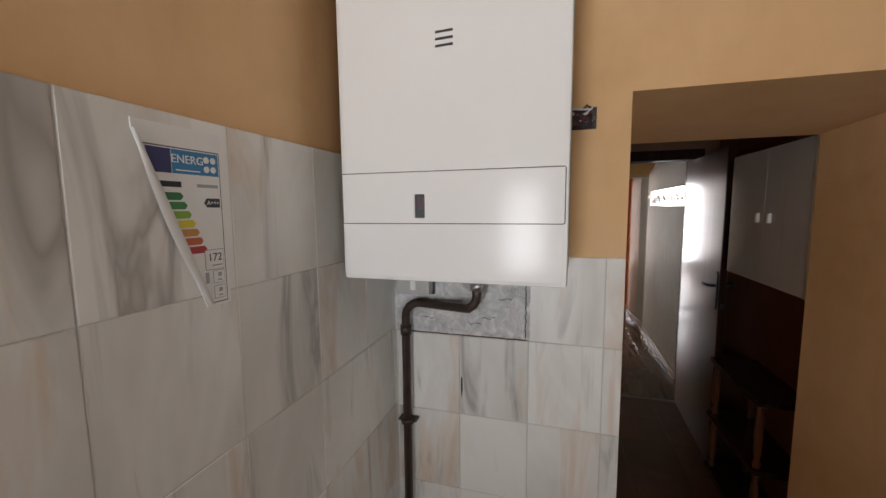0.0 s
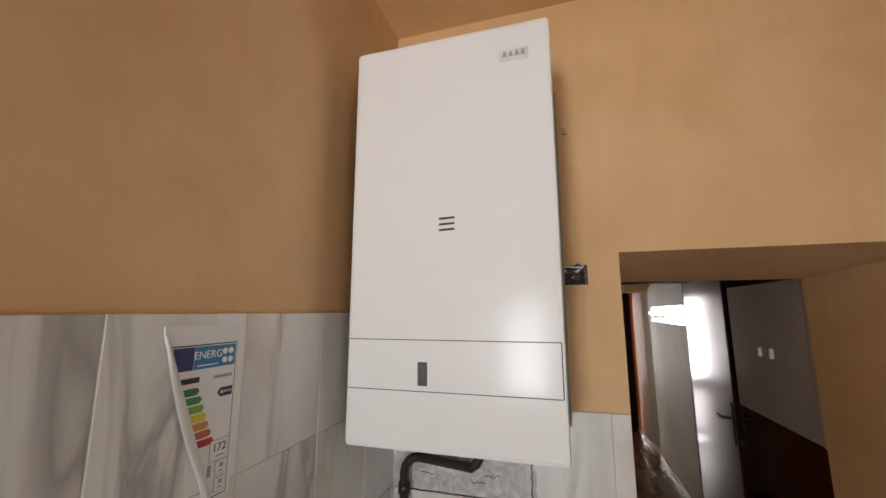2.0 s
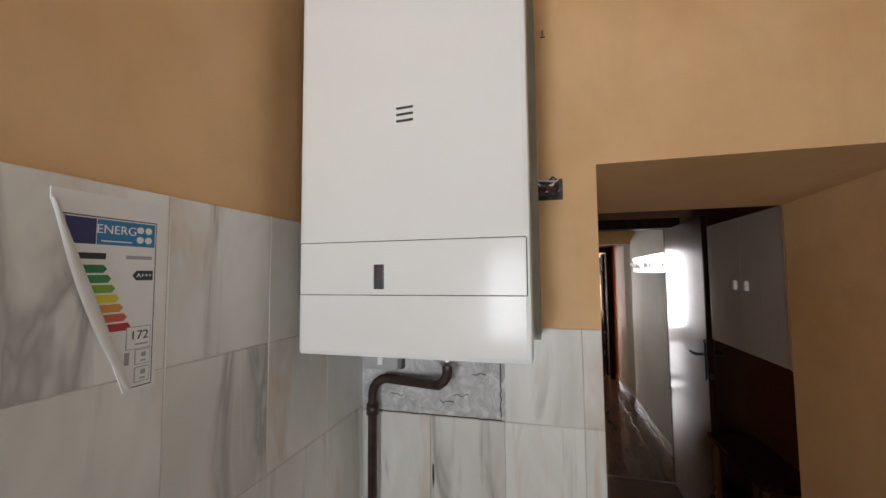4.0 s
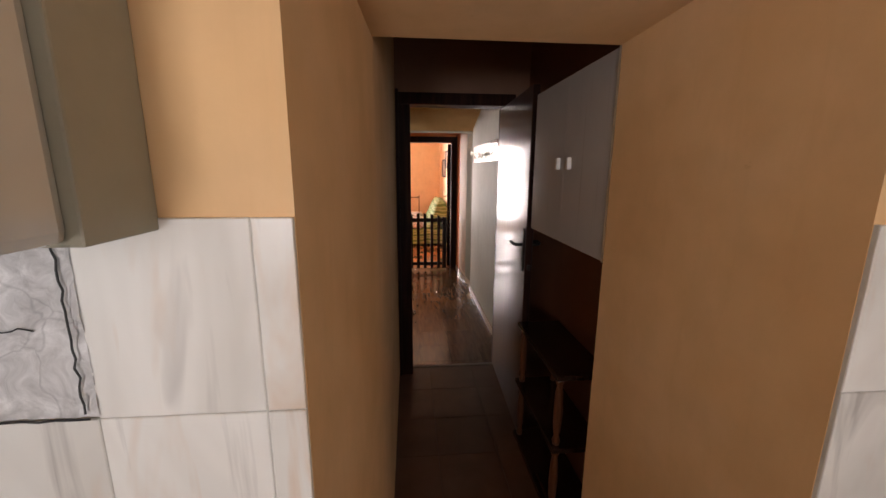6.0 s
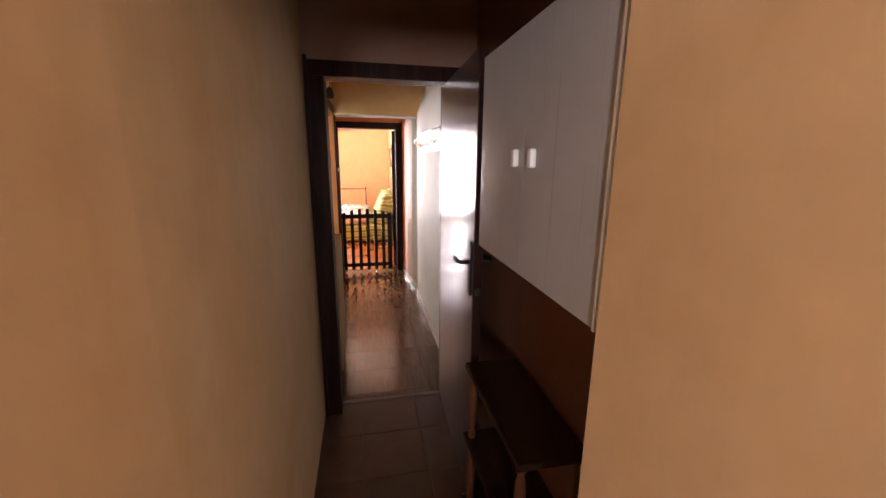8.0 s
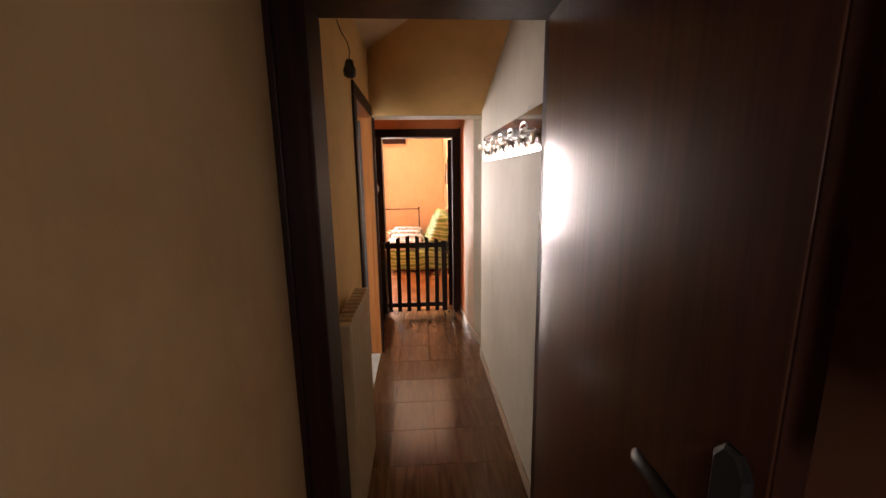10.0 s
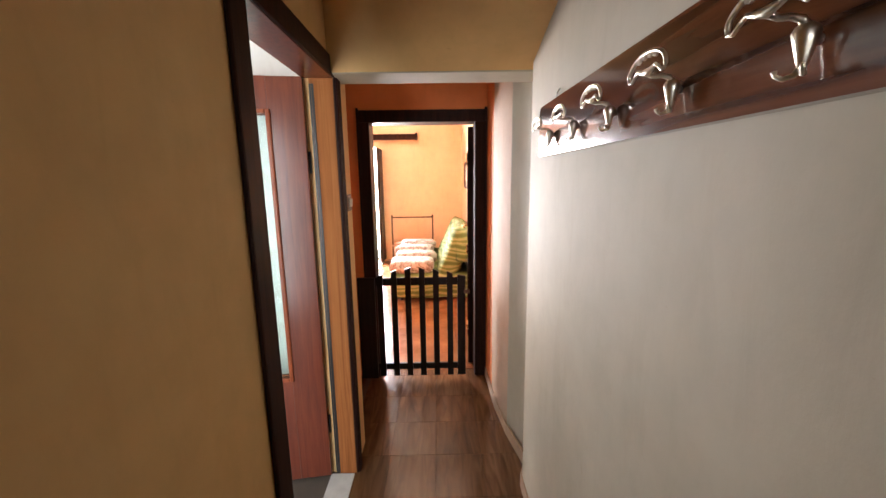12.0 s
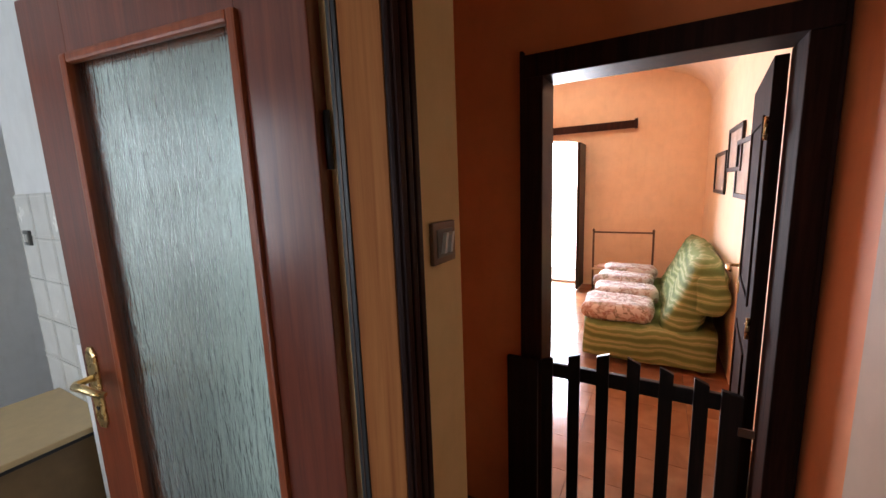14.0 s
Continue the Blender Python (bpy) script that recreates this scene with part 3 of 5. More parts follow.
# also glows through the added window, so it fills the side kitchen
structure("backdrop_sky_side", box(-4.2, 0.15, 2.30, 2.32, -0.1, 3.0), glow("bright_sky_beyond_side_openings", (1.0, 0.99, 0.97), 1.6), "daylight beyond the side kitchen door and the added window")
structure("ground", box(-60, 60, 11.6, 120, -0.16, -0.13), plain("pale_paving", (0.45, 0.43, 0.40), 0.8), "pale paved ground outside")


# ---- doors and frames ----
def lever(parent, at, along, out, metal, plate_h=0.23, plate_w=0.042):
    """A door handle with its long plate. along: the way the lever points; out: away from the leaf."""
    a, o, up = Vector(along), Vector(out), Vector((0, 0, 1))
    c = Vector(at)

    def local(s, d, z):
        return c + a * s + o * d + up * z
    bm = bmesh.new()
    hw, hh = plate_w / 2, plate_h / 2
    out8 = [(-hw, -hh + 0.02), (-hw * 0.4, -hh), (hw * 0.4, -hh), (hw, -hh + 0.02), (hw, hh - 0.02), (hw * 0.4, hh), (-hw * 0.4, hh), (-hw, hh - 0.02)]
    lo = [bm.verts.new(local(s, 0.0, z)) for s, z in out8]
    mid = [bm.verts.new(local(s, 0.004, z)) for s, z in out8]
    hi = [bm.verts.new(local(s * 0.78, 0.008, z * 0.95)) for s, z in out8]
    for p, q in ((lo, mid), (mid, hi)):
        for k in range(8):
            bm.faces.new((p[k], p[(k + 1) % 8], q[(k + 1) % 8], q[k]))
    bm.faces.new(hi)
    bm.faces.new(lo[::-1])
    bmesh.ops.recalc_face_normals(bm, faces=bm.faces[:])
    plate = part("handle_plate", bm, metal, parent)
    part("handle", tube([local(0, 0.006, 0.03), local(0, 0.045, 0.03), local(0.02, 0.055, 0.032), local(0.06, 0.056, 0.034), local(0.10, 0.054, 0.028), local(0.12, 0.044, 0.022)], [0.009, 0.009, 0.010, 0.010, 0.009, 0.007], 10), metal, plate)
    part("keyhole", tube([local(0, 0.0075, -0.055), local(0, 0.0095, -0.055)], 0.006, 10), BLACK, plate)


d1 = tagged(thing("door_1", (0, 0, 0), "dark stained wooden door standing open", "door"), kind="structure")
part("jamb", box(0.353, 0.436, 3.465, 3.625, 0, 1.994, bevel=0.006), DARK_WOOD, d1)
part("jamb", box(1.085, 1.165, 3.465, 3.625, 0, 1.994, bevel=0.006), DARK_WOOD, d1)
part("head", box(0.353, 1.165, 3.465, 3.625, 1.994, 2.072, bevel=0.006), DARK_WOOD, d1)
part("trim", box(0.337, 0.357, 3.455, 3.485, 0, 2.09, bevel=0.004), DARK_WOOD, d1)
leaf1 = thing("leaf_pivot", (1.083, 3.575, 0), "", "", rz=0)
leaf1.name = "leaf"
leaf1.parent = d1
leaf1.matrix_basis = pose(1.083, 3.575, 0, 0, 0, -92.0)
part("panel", box(0.0, 0.843, 0.0, 0.038, 0.008, 1.986, bevel=0.002), DOOR_GLOSS, leaf1, "glossy dark door panel")
part("edge_strip", box(0.8432, 0.846, 0.002, 0.036, 0.01, 1.985), DARK_WOOD, leaf1, "dark lipping on the door edge")
part("latch", box(0.846, 0.857, 0.010, 0.028, 1.02, 1.05, bevel=0.003), BLACK, leaf1)
lever(leaf1, (0.80, 0.0, 1.125), (-1, 0, 0), (0, -1, 0), BLACK, 0.24, 0.055)
lever(leaf1, (0.80, 0.038, 1.125), (-1, 0, 0), (0, 1, 0), BLACK, 0.24, 0.055)

d2 = tagged(thing("door_2", (0, 0, 0), "dark wooden door open into the living room", "door"), kind="structure")
part("jamb", box(0.225, 0.312, 6.695, 6.875, 0, 1.965, bevel=0.006), DARK_WOOD, d2)
# dull copy of the frame's dark wood, so this jamb catches no glare
part("jamb", box(1.072, 1.148, 6.695, 6.875, 0, 1.965, bevel=0.006), LEAF_BROWN, d2)
part("head", box(0.225, 1.148, 6.695, 6.875, 1.965, 2.05, bevel=0.006), DARK_WOOD, d2)
part("trim", box(0.222, 0.236, 6.692, 6.722, 0, 2.066, bevel=0.004), DARK_WOOD, d2)
part("trim", box(1.141, 1.16, 6.70, 6.722, 0, 2.066, bevel=0.004), DARK_WOOD, d2)
leaf2 = thing("leaf", (0, 0, 0), "", "")
leaf2.parent = d2
leaf2.matrix_basis = pose(1.034, 6.895, 0, 0, 0, 84.4)
part("panel", box(0.0, 0.75, -0.04, 0.0, 0.01, 1.955, bevel=0.003), LEAF_BROWN, leaf2)
for z0, z1 in ((0.2, 0.85), (1.05, 1.78)):
    for a in ((0.12, 0.145, z0, z1), (0.605, 0.63, z0, z1), (0.145, 0.605, z0, z0 + 0.025), (0.145, 0.605, z1 - 0.025, z1)):
        part("moulding", box(a[0], a[1], 0.0, 0.008, a[2], a[3], bevel=0.003), LEAF_BROWN, leaf2)
for z in (0.35, 1.0, 1.72):
    part("hinge", tube([(-0.004, 0.006, z - 0.04), (-0.004, 0.006, z + 0.04)], 0.007, 8), BRASS, leaf2)
lever(leaf2, (0.69, 0.0, 1.08), (-1, 0, 0), (0, 1, 0), BRASS)

d3 = tagged(thing("door_3", (0, 0, 0), "mahogany door with reeded glass standing open", "door"), kind="structure")
part("trim", box(0.334, 0.348, 4.755, 4.845, 0, 2.02, bevel=0.006), DARK_WOOD, d3)
part("trim", box(0.334, 0.348, 5.665, 5.740, 0, 2.02, bevel=0.006), DARK_WOOD, d3)
for y in (5.672, 5.694, 5.716):
    part("bead", box(0.346, 0.353, y, y + 0.015, 0, 2.03, bevel=0.003), DARK_WOOD, d3)
part("trim", box(0.334, 0.348, 4.755, 5.740, 2.02, 2.098, bevel=0.006), DARK_WOOD, d3)
part("lining", box(0.20, 0.334, 4.835, 4.855, 0, 2.02, bevel=0.002), MAHOGANY, d3)
part("lining", box(0.226, 0.334, 5.665, 5.690, 0, 2.02, bevel=0.002), PINE, d3, "stained pine door lining")
part("lining", box(0.20, 0.334, 4.855, 5.665, 2.0195, 2.03, bevel=0.002), MAHOGANY, d3)
BEAD_WOOD = wood("reddish_glazing_bead", (0.20, 0.042, 0.013), (0.29, 0.066, 0.021), (0.37, 0.095, 0.032), 0.34, grain=(45, 45, 2.2), coat=0.05, spec=0.3)
leaf3 = thing("leaf", (0, 0, 0), "", "")
leaf3.parent = d3
leaf3.matrix_basis = pose(0.2015, 5.662, 0, 0, 0, 180 + 7.8)
LW = 0.824
part("stile", box(0.0, 0.155, -0.02, 0.02, 0.01, 2.022, bevel=0.003), MAHOGANY, leaf3)
part("stile", box(0.655, LW, -0.02, 0.02, 0.01, 2.022, bevel=0.003), MAHOGANY, leaf3)
part("rail", box(0.155, 0.655, -0.02, 0.02, 1.878, 2.022), MAHOGANY, leaf3)
part("rail", box(0.155, 0.655, -0.02, 0.02, 0.01, 0.587), MAHOGANY, leaf3)
part("pane", box(0.150, 0.660, -0.004, 0.004, 0.582, 1.883), FROSTED, leaf3, "reeded frosted glass pane").visible_shadow = False
for a in ((0.145, 0.167, 0.572, 1.883), (0.648, 0.672, 0.572, 1.883)):
    part("glazing_bead", box(a[0], a[1], 0.012, 0.030, a[2], a[3], bevel=0.006), BEAD_WOOD, leaf3)
    part("glazing_bead", box(a[0], a[1], -0.030, -0.012, a[2], a[3], bevel=0.006), BEAD_WOOD, leaf3)
for a in ((0.167, 0.648, 0.572, 0.594), (0.167, 0.648, 1.861, 1.883)):
    part("glazing_bead", box(a[0], a[1], 0.012, 0.030, a[2], a[3], bevel=0.006), BEAD_WOOD, leaf3)
    part("glazing_bead", box(a[0], a[1], -0.030, -0.012, a[2], a[3], bevel=0.006), BEAD_WOOD, leaf3)
lever(leaf3, (LW - 0.045, 0.02, 1.068), (-1, 0, 0), (0, 1, 0), BRASS)
lever(leaf3, (LW - 0.045, -0.02, 1.068), (-1, 0, 0), (0, -1, 0), BRASS)
for z in (0.3, 1.65):
    part("hinge", tube([(-0.006, -0.004, z - 0.05), (-0.006, -0.004, z + 0.05)], 0.006, 8), BLACK, leaf3)
# raised black strip in place of the gap's shade; nothing is cut back
part("rebate", box(0.2265, 0.247, 5.6615, 5.668, 0.004, 1.996, bevel=0.001), BLACK, d3, "black strip standing in for the shaded gap beside the hinges")
part("weather_strip", box(0.235, 0.238, 5.6600, 5.6618, 0.02, 1.99), IRON, d3, "brown strip in the rebate")


def casement(name, at, label, w, h, leaves, mat, axis):
    win = tagged(thing(name, at, label, "window", rz=0 if axis == "x" else 90), kind="structure")
    fw = 0.05
    part("window_frame", box(-w / 2, -w / 2 + fw, -0.03, 0.03, 0, h, bevel=0.004), mat, win)
    part("window_frame", box(w / 2 - fw, w / 2, -0.03, 0.03, 0, h, bevel=0.004), mat, win)
    part("window_frame", box(-w / 2 + fw, w / 2 - fw, -0.03, 0.03, 0, fw), mat, win)
    part("window_frame", box(-w / 2 + fw, w / 2 - fw, -0.03, 0.03, h - fw, h), mat, win)
    span = (w - 2 * fw) / leaves
    for k in range(1, leaves):
        x = -w / 2 + fw + k * span
        part("mullion", box(x - 0.022, x + 0.022, -0.032, 0.032, fw, h - fw), mat, win)
    for k in range(leaves):
        x = -w / 2 + fw + k * span
        part("pane", box(x, x + span, -0.003, 0.003, fw, h - fw), GLASS, win).visible_shadow = False
    return win


WINDOW_WOOD = plain("white_window_paint", (0.75, 0.74, 0.7), 0.4)
casement("window_1", (-0.16, -2.08, 1.0), "small white two-light kitchen window", 0.42, 1.05, 2, WINDOW_WOOD, "x")
# unseen door, added as an opening for the kitchen fill light
casement("door_5_fill", (1.85, -2.08, 0.0), "unseen glazed kitchen door added to let in fill light", 1.0, 2.2, 2, WINDOW_WOOD, "x")
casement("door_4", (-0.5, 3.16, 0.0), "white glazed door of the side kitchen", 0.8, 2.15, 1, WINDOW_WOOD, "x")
# unseen window, added to house the side kitchen fill lamp
casement("window_2_fill", (-2.2, 3.16, 0.9), "unseen side kitchen window added for fill light", 1.4, 1.4, 2, WINDOW_WOOD, "x")

bal = tagged(thing("window_3", (-0.75, 11.36, 0), "arched balcony door with dark wooden leaves open inwards", "window"), kind="structure")
part("window_frame", box(-0.5, -0.45, 0.0, 0.06, 0, 2.06, bevel=0.004), DARK_WOOD, bal)
part("window_frame", box(0.45, 0.5, 0.0, 0.06, 0, 2.06, bevel=0.004), DARK_WOOD, bal)
part("sill", box(-0.5, 0.5, -0.04, 0.2, 0.0, 0.03, bevel=0.004), plain("pale_sill_stone", (0.6, 0.58, 0.54), 0.4), bal)
part("casement_leaf", box(0.46, 0.50, -0.52, -0.02, 0.02, 2.10, bevel=0.004), EBONY, bal)
part("casement_leaf", box(-0.50, -0.46, -0.52, -0.02, 0.02, 2.10, bevel=0.004), EBONY, bal)

# ---- picket gate ----
gate = thing("picket_gate", (0.0, 6.665, 0), "low black-brown wooden picket gate closing a doorway", "gate")
part("hinge_board", box(0.173, 0.305, -0.012, 0.012, 0.01, 0.832, bevel=0.004), EBONY, gate)
part("rail", box(0.305, 0.99, 0.008, 0.030, 0.765, 0.825, bevel=0.004), EBONY, gate)
part("rail", box(0.305, 0.99, 0.008, 0.030, 0.075, 0.125, bevel=0.004), EBONY, gate)
tops = [0.848, 0.882, 0.902, 0.900, 0.885, 0.866]
for k, zt in enumerate(tops):
    x = 0.345 + 0.1065 * k
    slope = 0.008 if k < 3 else -0.010
    part("picket", prism([(x - 0.022, 0.03), (x + 0.022, 0.03), (x + 0.022, zt + slope), (x - 0.022, zt - slope)], -0.010, 0.008, "y"), EBONY, gate)
part("end_stile", prism([(0.935, 0.03), (0.995, 0.03), (0.995, 0.835), (0.935, 0.848)], -0.012, 0.008, "y"), EBONY, gate)
part("latch", box(0.985, 1.03, -0.018, -0.010, 0.70, 0.73, bevel=0.002), IRON, gate)

# ---- kitchen corner: boiler and pipes ----
boiler = thing("wall_boiler", (-0.0985, 0.786, 1.494), "white enamelled gas wall boiler with a flap panel", "boiler")
BW, BH = 0.227, 0.903
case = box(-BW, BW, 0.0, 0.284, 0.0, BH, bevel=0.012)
# sides darker than the front: shade and peach bounce mixed into the enamel colour
part("casing", case, plain("side_enamel_with_shade", (0.50, 0.48, 0.42), 0.12, 0, 0.03, 3.0, 0.0, 0.9), boiler)
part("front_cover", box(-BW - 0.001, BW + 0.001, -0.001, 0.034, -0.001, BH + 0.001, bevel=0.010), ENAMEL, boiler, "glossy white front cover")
part("back_frame", box(-BW + 0.004, BW + 0.010, 0.284, 0.388, -0.004, BH - 0.01, bevel=0.003), ENAMEL_GREY, boiler, "grey sheet steel back frame")
flap = []
for (cx, cz, a0) in ((BW - 0.009, 0.216, 0), (-BW + 0.005, 0.216, 90), (-BW + 0.005, 0.120, 180), (BW - 0.009, 0.120, 270)):
    for s in range(5):
        a = radians(a0 + s * 22.5)
        flap.append((cx + 0.003 * math.cos(a), -0.0014, cz + 0.003 * math.sin(a)))
part("flap_groove", tube(flap, 0.0008, 5, True), GROOVE, boiler, "thin dark groove round the flap")
part("flap", box(-BW + 0.003, BW - 0.007, -0.0018, 0.004, 0.118, 0.218, bevel=0.001), ENAMEL, boiler)
window_bm = box(-0.064, -0.043, -0.0035, 0.002, 0.128, 0.175, bevel=0.002)
disp = part("display", window_bm, plain("grey_indicator_bezel", (0.035, 0.035, 0.037), 0.35), boiler, "small dark indicator window")
part("indicator", box(-0.057, -0.049, -0.0048, -0.003, 0.147, 0.169, bevel=0.0008), plain("maroon_indicator", (0.09, 0.03, 0.04), 0.3), disp)
part("bezel", box(-0.065, -0.063, -0.004, 0.0, 0.128, 0.175), PLASTIC, disp)
for k in range(3):
    z = 0.446 + k * 0.0125
    part("vent_slot", prism([(-0.018, z), (0.016, z + 0.0012), (0.016, z + 0.0054), (-0.018, z + 0.0042)], -0.0024, 0.004, "y"), GROOVE, boiler)
badge = part("badge", box(0.120, 0.182, -0.0026, 0.001, 0.813, 0.840, bevel=0.0006), PLASTIC, boiler, "small pale badge with plain bars")
for k in range(4):
    x = 0.128 + 0.013 * k
    part("badge_bar", prism([(x - 0.001, 0.823), (x + 0.009, 0.823), (x + 0.0065, 0.835), (x + 0.0015, 0.835)], -0.0034, -0.002, "y"), INK_GREY, badge)
part("underside_fitting", tube([(0.0, 0.30, 0.02), (0.0, 0.30, -0.07)], 0.016, 12), BLACK, boiler)
part("hex_nut", tube([(0.0, 0.30, -0.055), (0.0, 0.30, -0.078)], 0.019, 6), STEEL, boiler, "dull steel pipe nut")
for x in (-0.02, 0.07):
    part("flue", tube([(x, 0.20, BH - 0.01), (x, 0.20, BH + 0.05), (x + 0.01, 0.24, BH + 0.075), (x + 0.02, 0.39, BH + 0.075)], 0.034, 14), ENAMEL_GREY, boiler, "grey flue stub on the boiler")
part("underside_fitting", tube([(-0.075, 0.32, 0.02), (-0.075, 0.32, -0.022)], 0.014, 10), BLACK, boiler)

gas = thing("gas_pipe", (-0.332, 1.140, 0), "dark brown painted steel gas pipe in the corner", "pipe")
run = [(0, 0, 0.0), (0, 0, 1.312)]
run += [(0.045 - 0.045 * math.cos(radians(a)), 0, 1.312 + 0.045 * math.sin(radians(a))) for a in (22, 45, 68, 90)]
run += [(0.190, -0.03, 1.357)]
run += [(0.190 + 0.042 * math.sin(radians(a)), -0.045, 1.399 - 0.042 * math.cos(radians(a))) for a in (25, 50, 72, 90)]
run += [(0.233, -0.056, 1.43)]
part("pipe_run", tube(run, 0.0132, 14), PIPE, gas)
part("collar", tube([(0, 0, 0.968), (0, 0, 0.984)], 0.021, 14), PIPE, gas)
part("pipe_clamp", box(-0.030, 0.030, -0.004, 0.025, 0.973, 0.979), PIPE, gas)
part("elbow_sleeve", tube([(0, 0, 1.255), (0, 0, 1.285)], 0.0175, 12), PIPE, gas)

jb = thing("junction_box", (-0.300, 1.155, 1.385), "pale grey wall switch box under the boiler", "switch box")
part("body", box(-0.052, 0.052, -0.035, 0.02, 0.0, 0.10, bevel=0.005), plain("dull_grey_box", (0.42, 0.42, 0.40), 0.4), jb)
# black plate behind the body stands in for the box's shadow edge
part("rim", box(-0.055, 0.055, -0.002, 0.018, -0.003, 0.103, bevel=0.002), BLACK, jb, "black rim drawn in for the shadow round the box")
part("switch", box(-0.006, 0.010, -0.042, -0.034, 0.015, 0.045, bevel=0.002), WHITE_PLASTIC, jb)
part("screw", tube([(0.043, -0.037, 0.022), (0.043, -0.034, 0.022)], 0.003, 8), STEEL, jb)

wires = thing("open_wire_box", (0.150, 1.176, 1.873), "open socket recess stuffed with red and black wires", "wires")
hole = box(-0.035, 0.052, -0.004, 0.003, -0.028, 0.028, bevel=0.002)
part("recess", hole, BLACK, wires)
rng = random.Random(5)
for k in range(18):
    y0 = rng.uniform(-0.02, 0.02)
    pts = [(-0.03 + 0.014 * j, -0.008 - 0.016 * rng.random(), y0 + rng.uniform(-0.011, 0.011)) for j in range(6)]
    part("wire", tube(pts, rng.uniform(0.002, 0.0038), 6), (BLACK, RED, BLACK, PLASTIC, GROOVE)[k % 5], wires)
part("connector", box(0.012, 0.030, -0.022, -0.006, -0.016, 0.004, bevel=0.004), RED, wires)
part("terminal", tube([(0.045, -0.016, -0.003), (0.045, -0.022, -0.003)], 0.004, 10), IRON, wires)
nail = thing("wall_nail", (0.160, 1.18, 2.31), "small rusty nail in the peach wall", "nail")
part("shank", tube([(0, 0.004, 0), (0, -0.02, 0.004)], 0.003, 6), BRASS, nail)
part("smudge", box(-0.007, 0.007, -0.001, 0.003, -0.008, -0.005), GROOVE, nail)

patch = thing("cement_patch", (-0.160, 1.174, 1.257), "bare rough grey cement patch where tiles are missing", "patch")
cp = bmesh.new()
NX, NZ = 44, 28
pv = [[cp.verts.new((-0.222 + 0.422 * i / NX, -0.004 + 0.006 * noise.noise((i * 0.23, j * 0.23, 3.1)) + 0.003 * noise.noise((i * 0.7, j * 0.7, 8.0)) - (0.006 if abs(noise.noise((i * 0.11, j * 0.11, 1.7))) < 0.035 else 0) * -1.0, 0.002 + 0.262 * j / NZ)) for j in range(NZ + 1)] for i in range(NX + 1)]
for i in range(NX):
    for j in range(NZ):
        cp.faces.new((pv[i][j], pv[i + 1][j], pv[i + 1][j + 1], pv[i][j + 1])).smooth = True
bmesh.ops.recalc_face_normals(cp, faces=cp.faces[:])
part("mortar_bed", cp, CEMENT, patch)
part("edge_crack", tube([(0.188 + 0.006 * noise.noise((k * 0.9, 0, 0)), -0.009, 0.01 + k * 0.012) for k in range(20)], 0.0013, 5), GROOVE, patch)
part("edge_crack", tube([(-0.19 + 0.019 * k, -0.007, 0.001 + 0.003 * noise.noise((k * 0.8, 2, 0))) for k in range(21)], 0.0015, 5), GROOVE, patch)
for s in range(5):
    ox, oz = (-0.13, -0.02, 0.06, 0.11, 0.02)[s], (0.05, 0.09, 0.06, 0.12, 0.04)[s]
    part("crack", tube([(ox + 0.008 * k + 0.004 * noise.noise((k, s, 0)), -0.0085, oz + 0.010 * noise.noise((k * 0.6, s * 3.1, 5))) for k in range(6)], 0.0009, 5), GROOVE, patch)
chip = thing("tile_crack", (-0.164, 1.1715, 1.09), "dark chipped crack in a marbled tile", "crack")
part("chip", prism([(0, -0.035), (0.004, -0.01), (0.003, 0.03), (-0.001, 0.035), (-0.002, 0.0)], -0.001, 0.003, "y"), GROOVE, chip)

# ---- energy label on the tiles ----
label = thing("energy_label", (-0.377, 0.4185, 1.504), "half torn energy rating label stuck on a marbled tile", "label", rz=90)


def cut(v):
    return 0.080 - 0.387 * v


def plate(name, u0, u1, v0, v1, h, mat, parent, tip=0.0):
    lo, hi = max(u0, cut(v0)), max(u0, cut(v1))
    if lo >= u1 and hi >= u1:
        return None
    outline = [(lo, v0), (u1, v0), (u1 + tip, (v0 + v1) / 2), (u1, v1), (hi, v1)] if tip else [(lo, v0), (u1, v0), (u1, v1), (hi, v1)]
    return part(name, prism(outline, -h, -h + 0.0006, "y"), mat, parent)


sheet = part("sheet", prism([(0.074, -0.004), (0.116, -0.004), (0.114, 0.248), (-0.012, 0.248), (-0.012, 0.236)], -0.0006, 0.001, "y"), PAPER, label)
plate("border", 0.0, 0.110, 0.0, 0.2205, 0.0010, INK, label)
plate("face", 0.0, 0.1085, 0.0015, 0.2190, 0.0014, PAPER, label)
NAVY = plain("navy_print", (0.03, 0.035, 0.13), 0.5)
BLUE = plain("blue_print", (0.03, 0.20, 0.40), 0.5)
plate("flag_field", 0.0015, 0.034, 0.186, 0.2175, 0.0018, NAVY, label)
plate("heading_band", 0.035, 0.107, 0.186, 0.2175, 0.0018, BLUE, label)
up = pose(0, 0, 0, 90, 0, 0)
writing("heading", "ENERG", 0.0155, PAPER, label, Matrix.Translation((0.058, -0.0022, 0.205)) @ up)
for (cu_, cv) in ((0.087, 0.208), (0.098, 0.208), (0.087, 0.195), (0.098, 0.195)):
    part("language_dot", tube([(cu_, -0.0015, cv), (cu_, -0.0022, cv)], 0.0046, 14), PAPER, label)
plate("subheading_bar", 0.040, 0.076, 0.190, 0.1915, 0.0022, PAPER, label)
plate("maker_bar", 0.016, 0.046, 0.168, 0.1755, 0.0018, INK, label)
plate("model_bar", 0.070, 0.104, 0.169, 0.1735, 0.0018, INK_GREY, label)
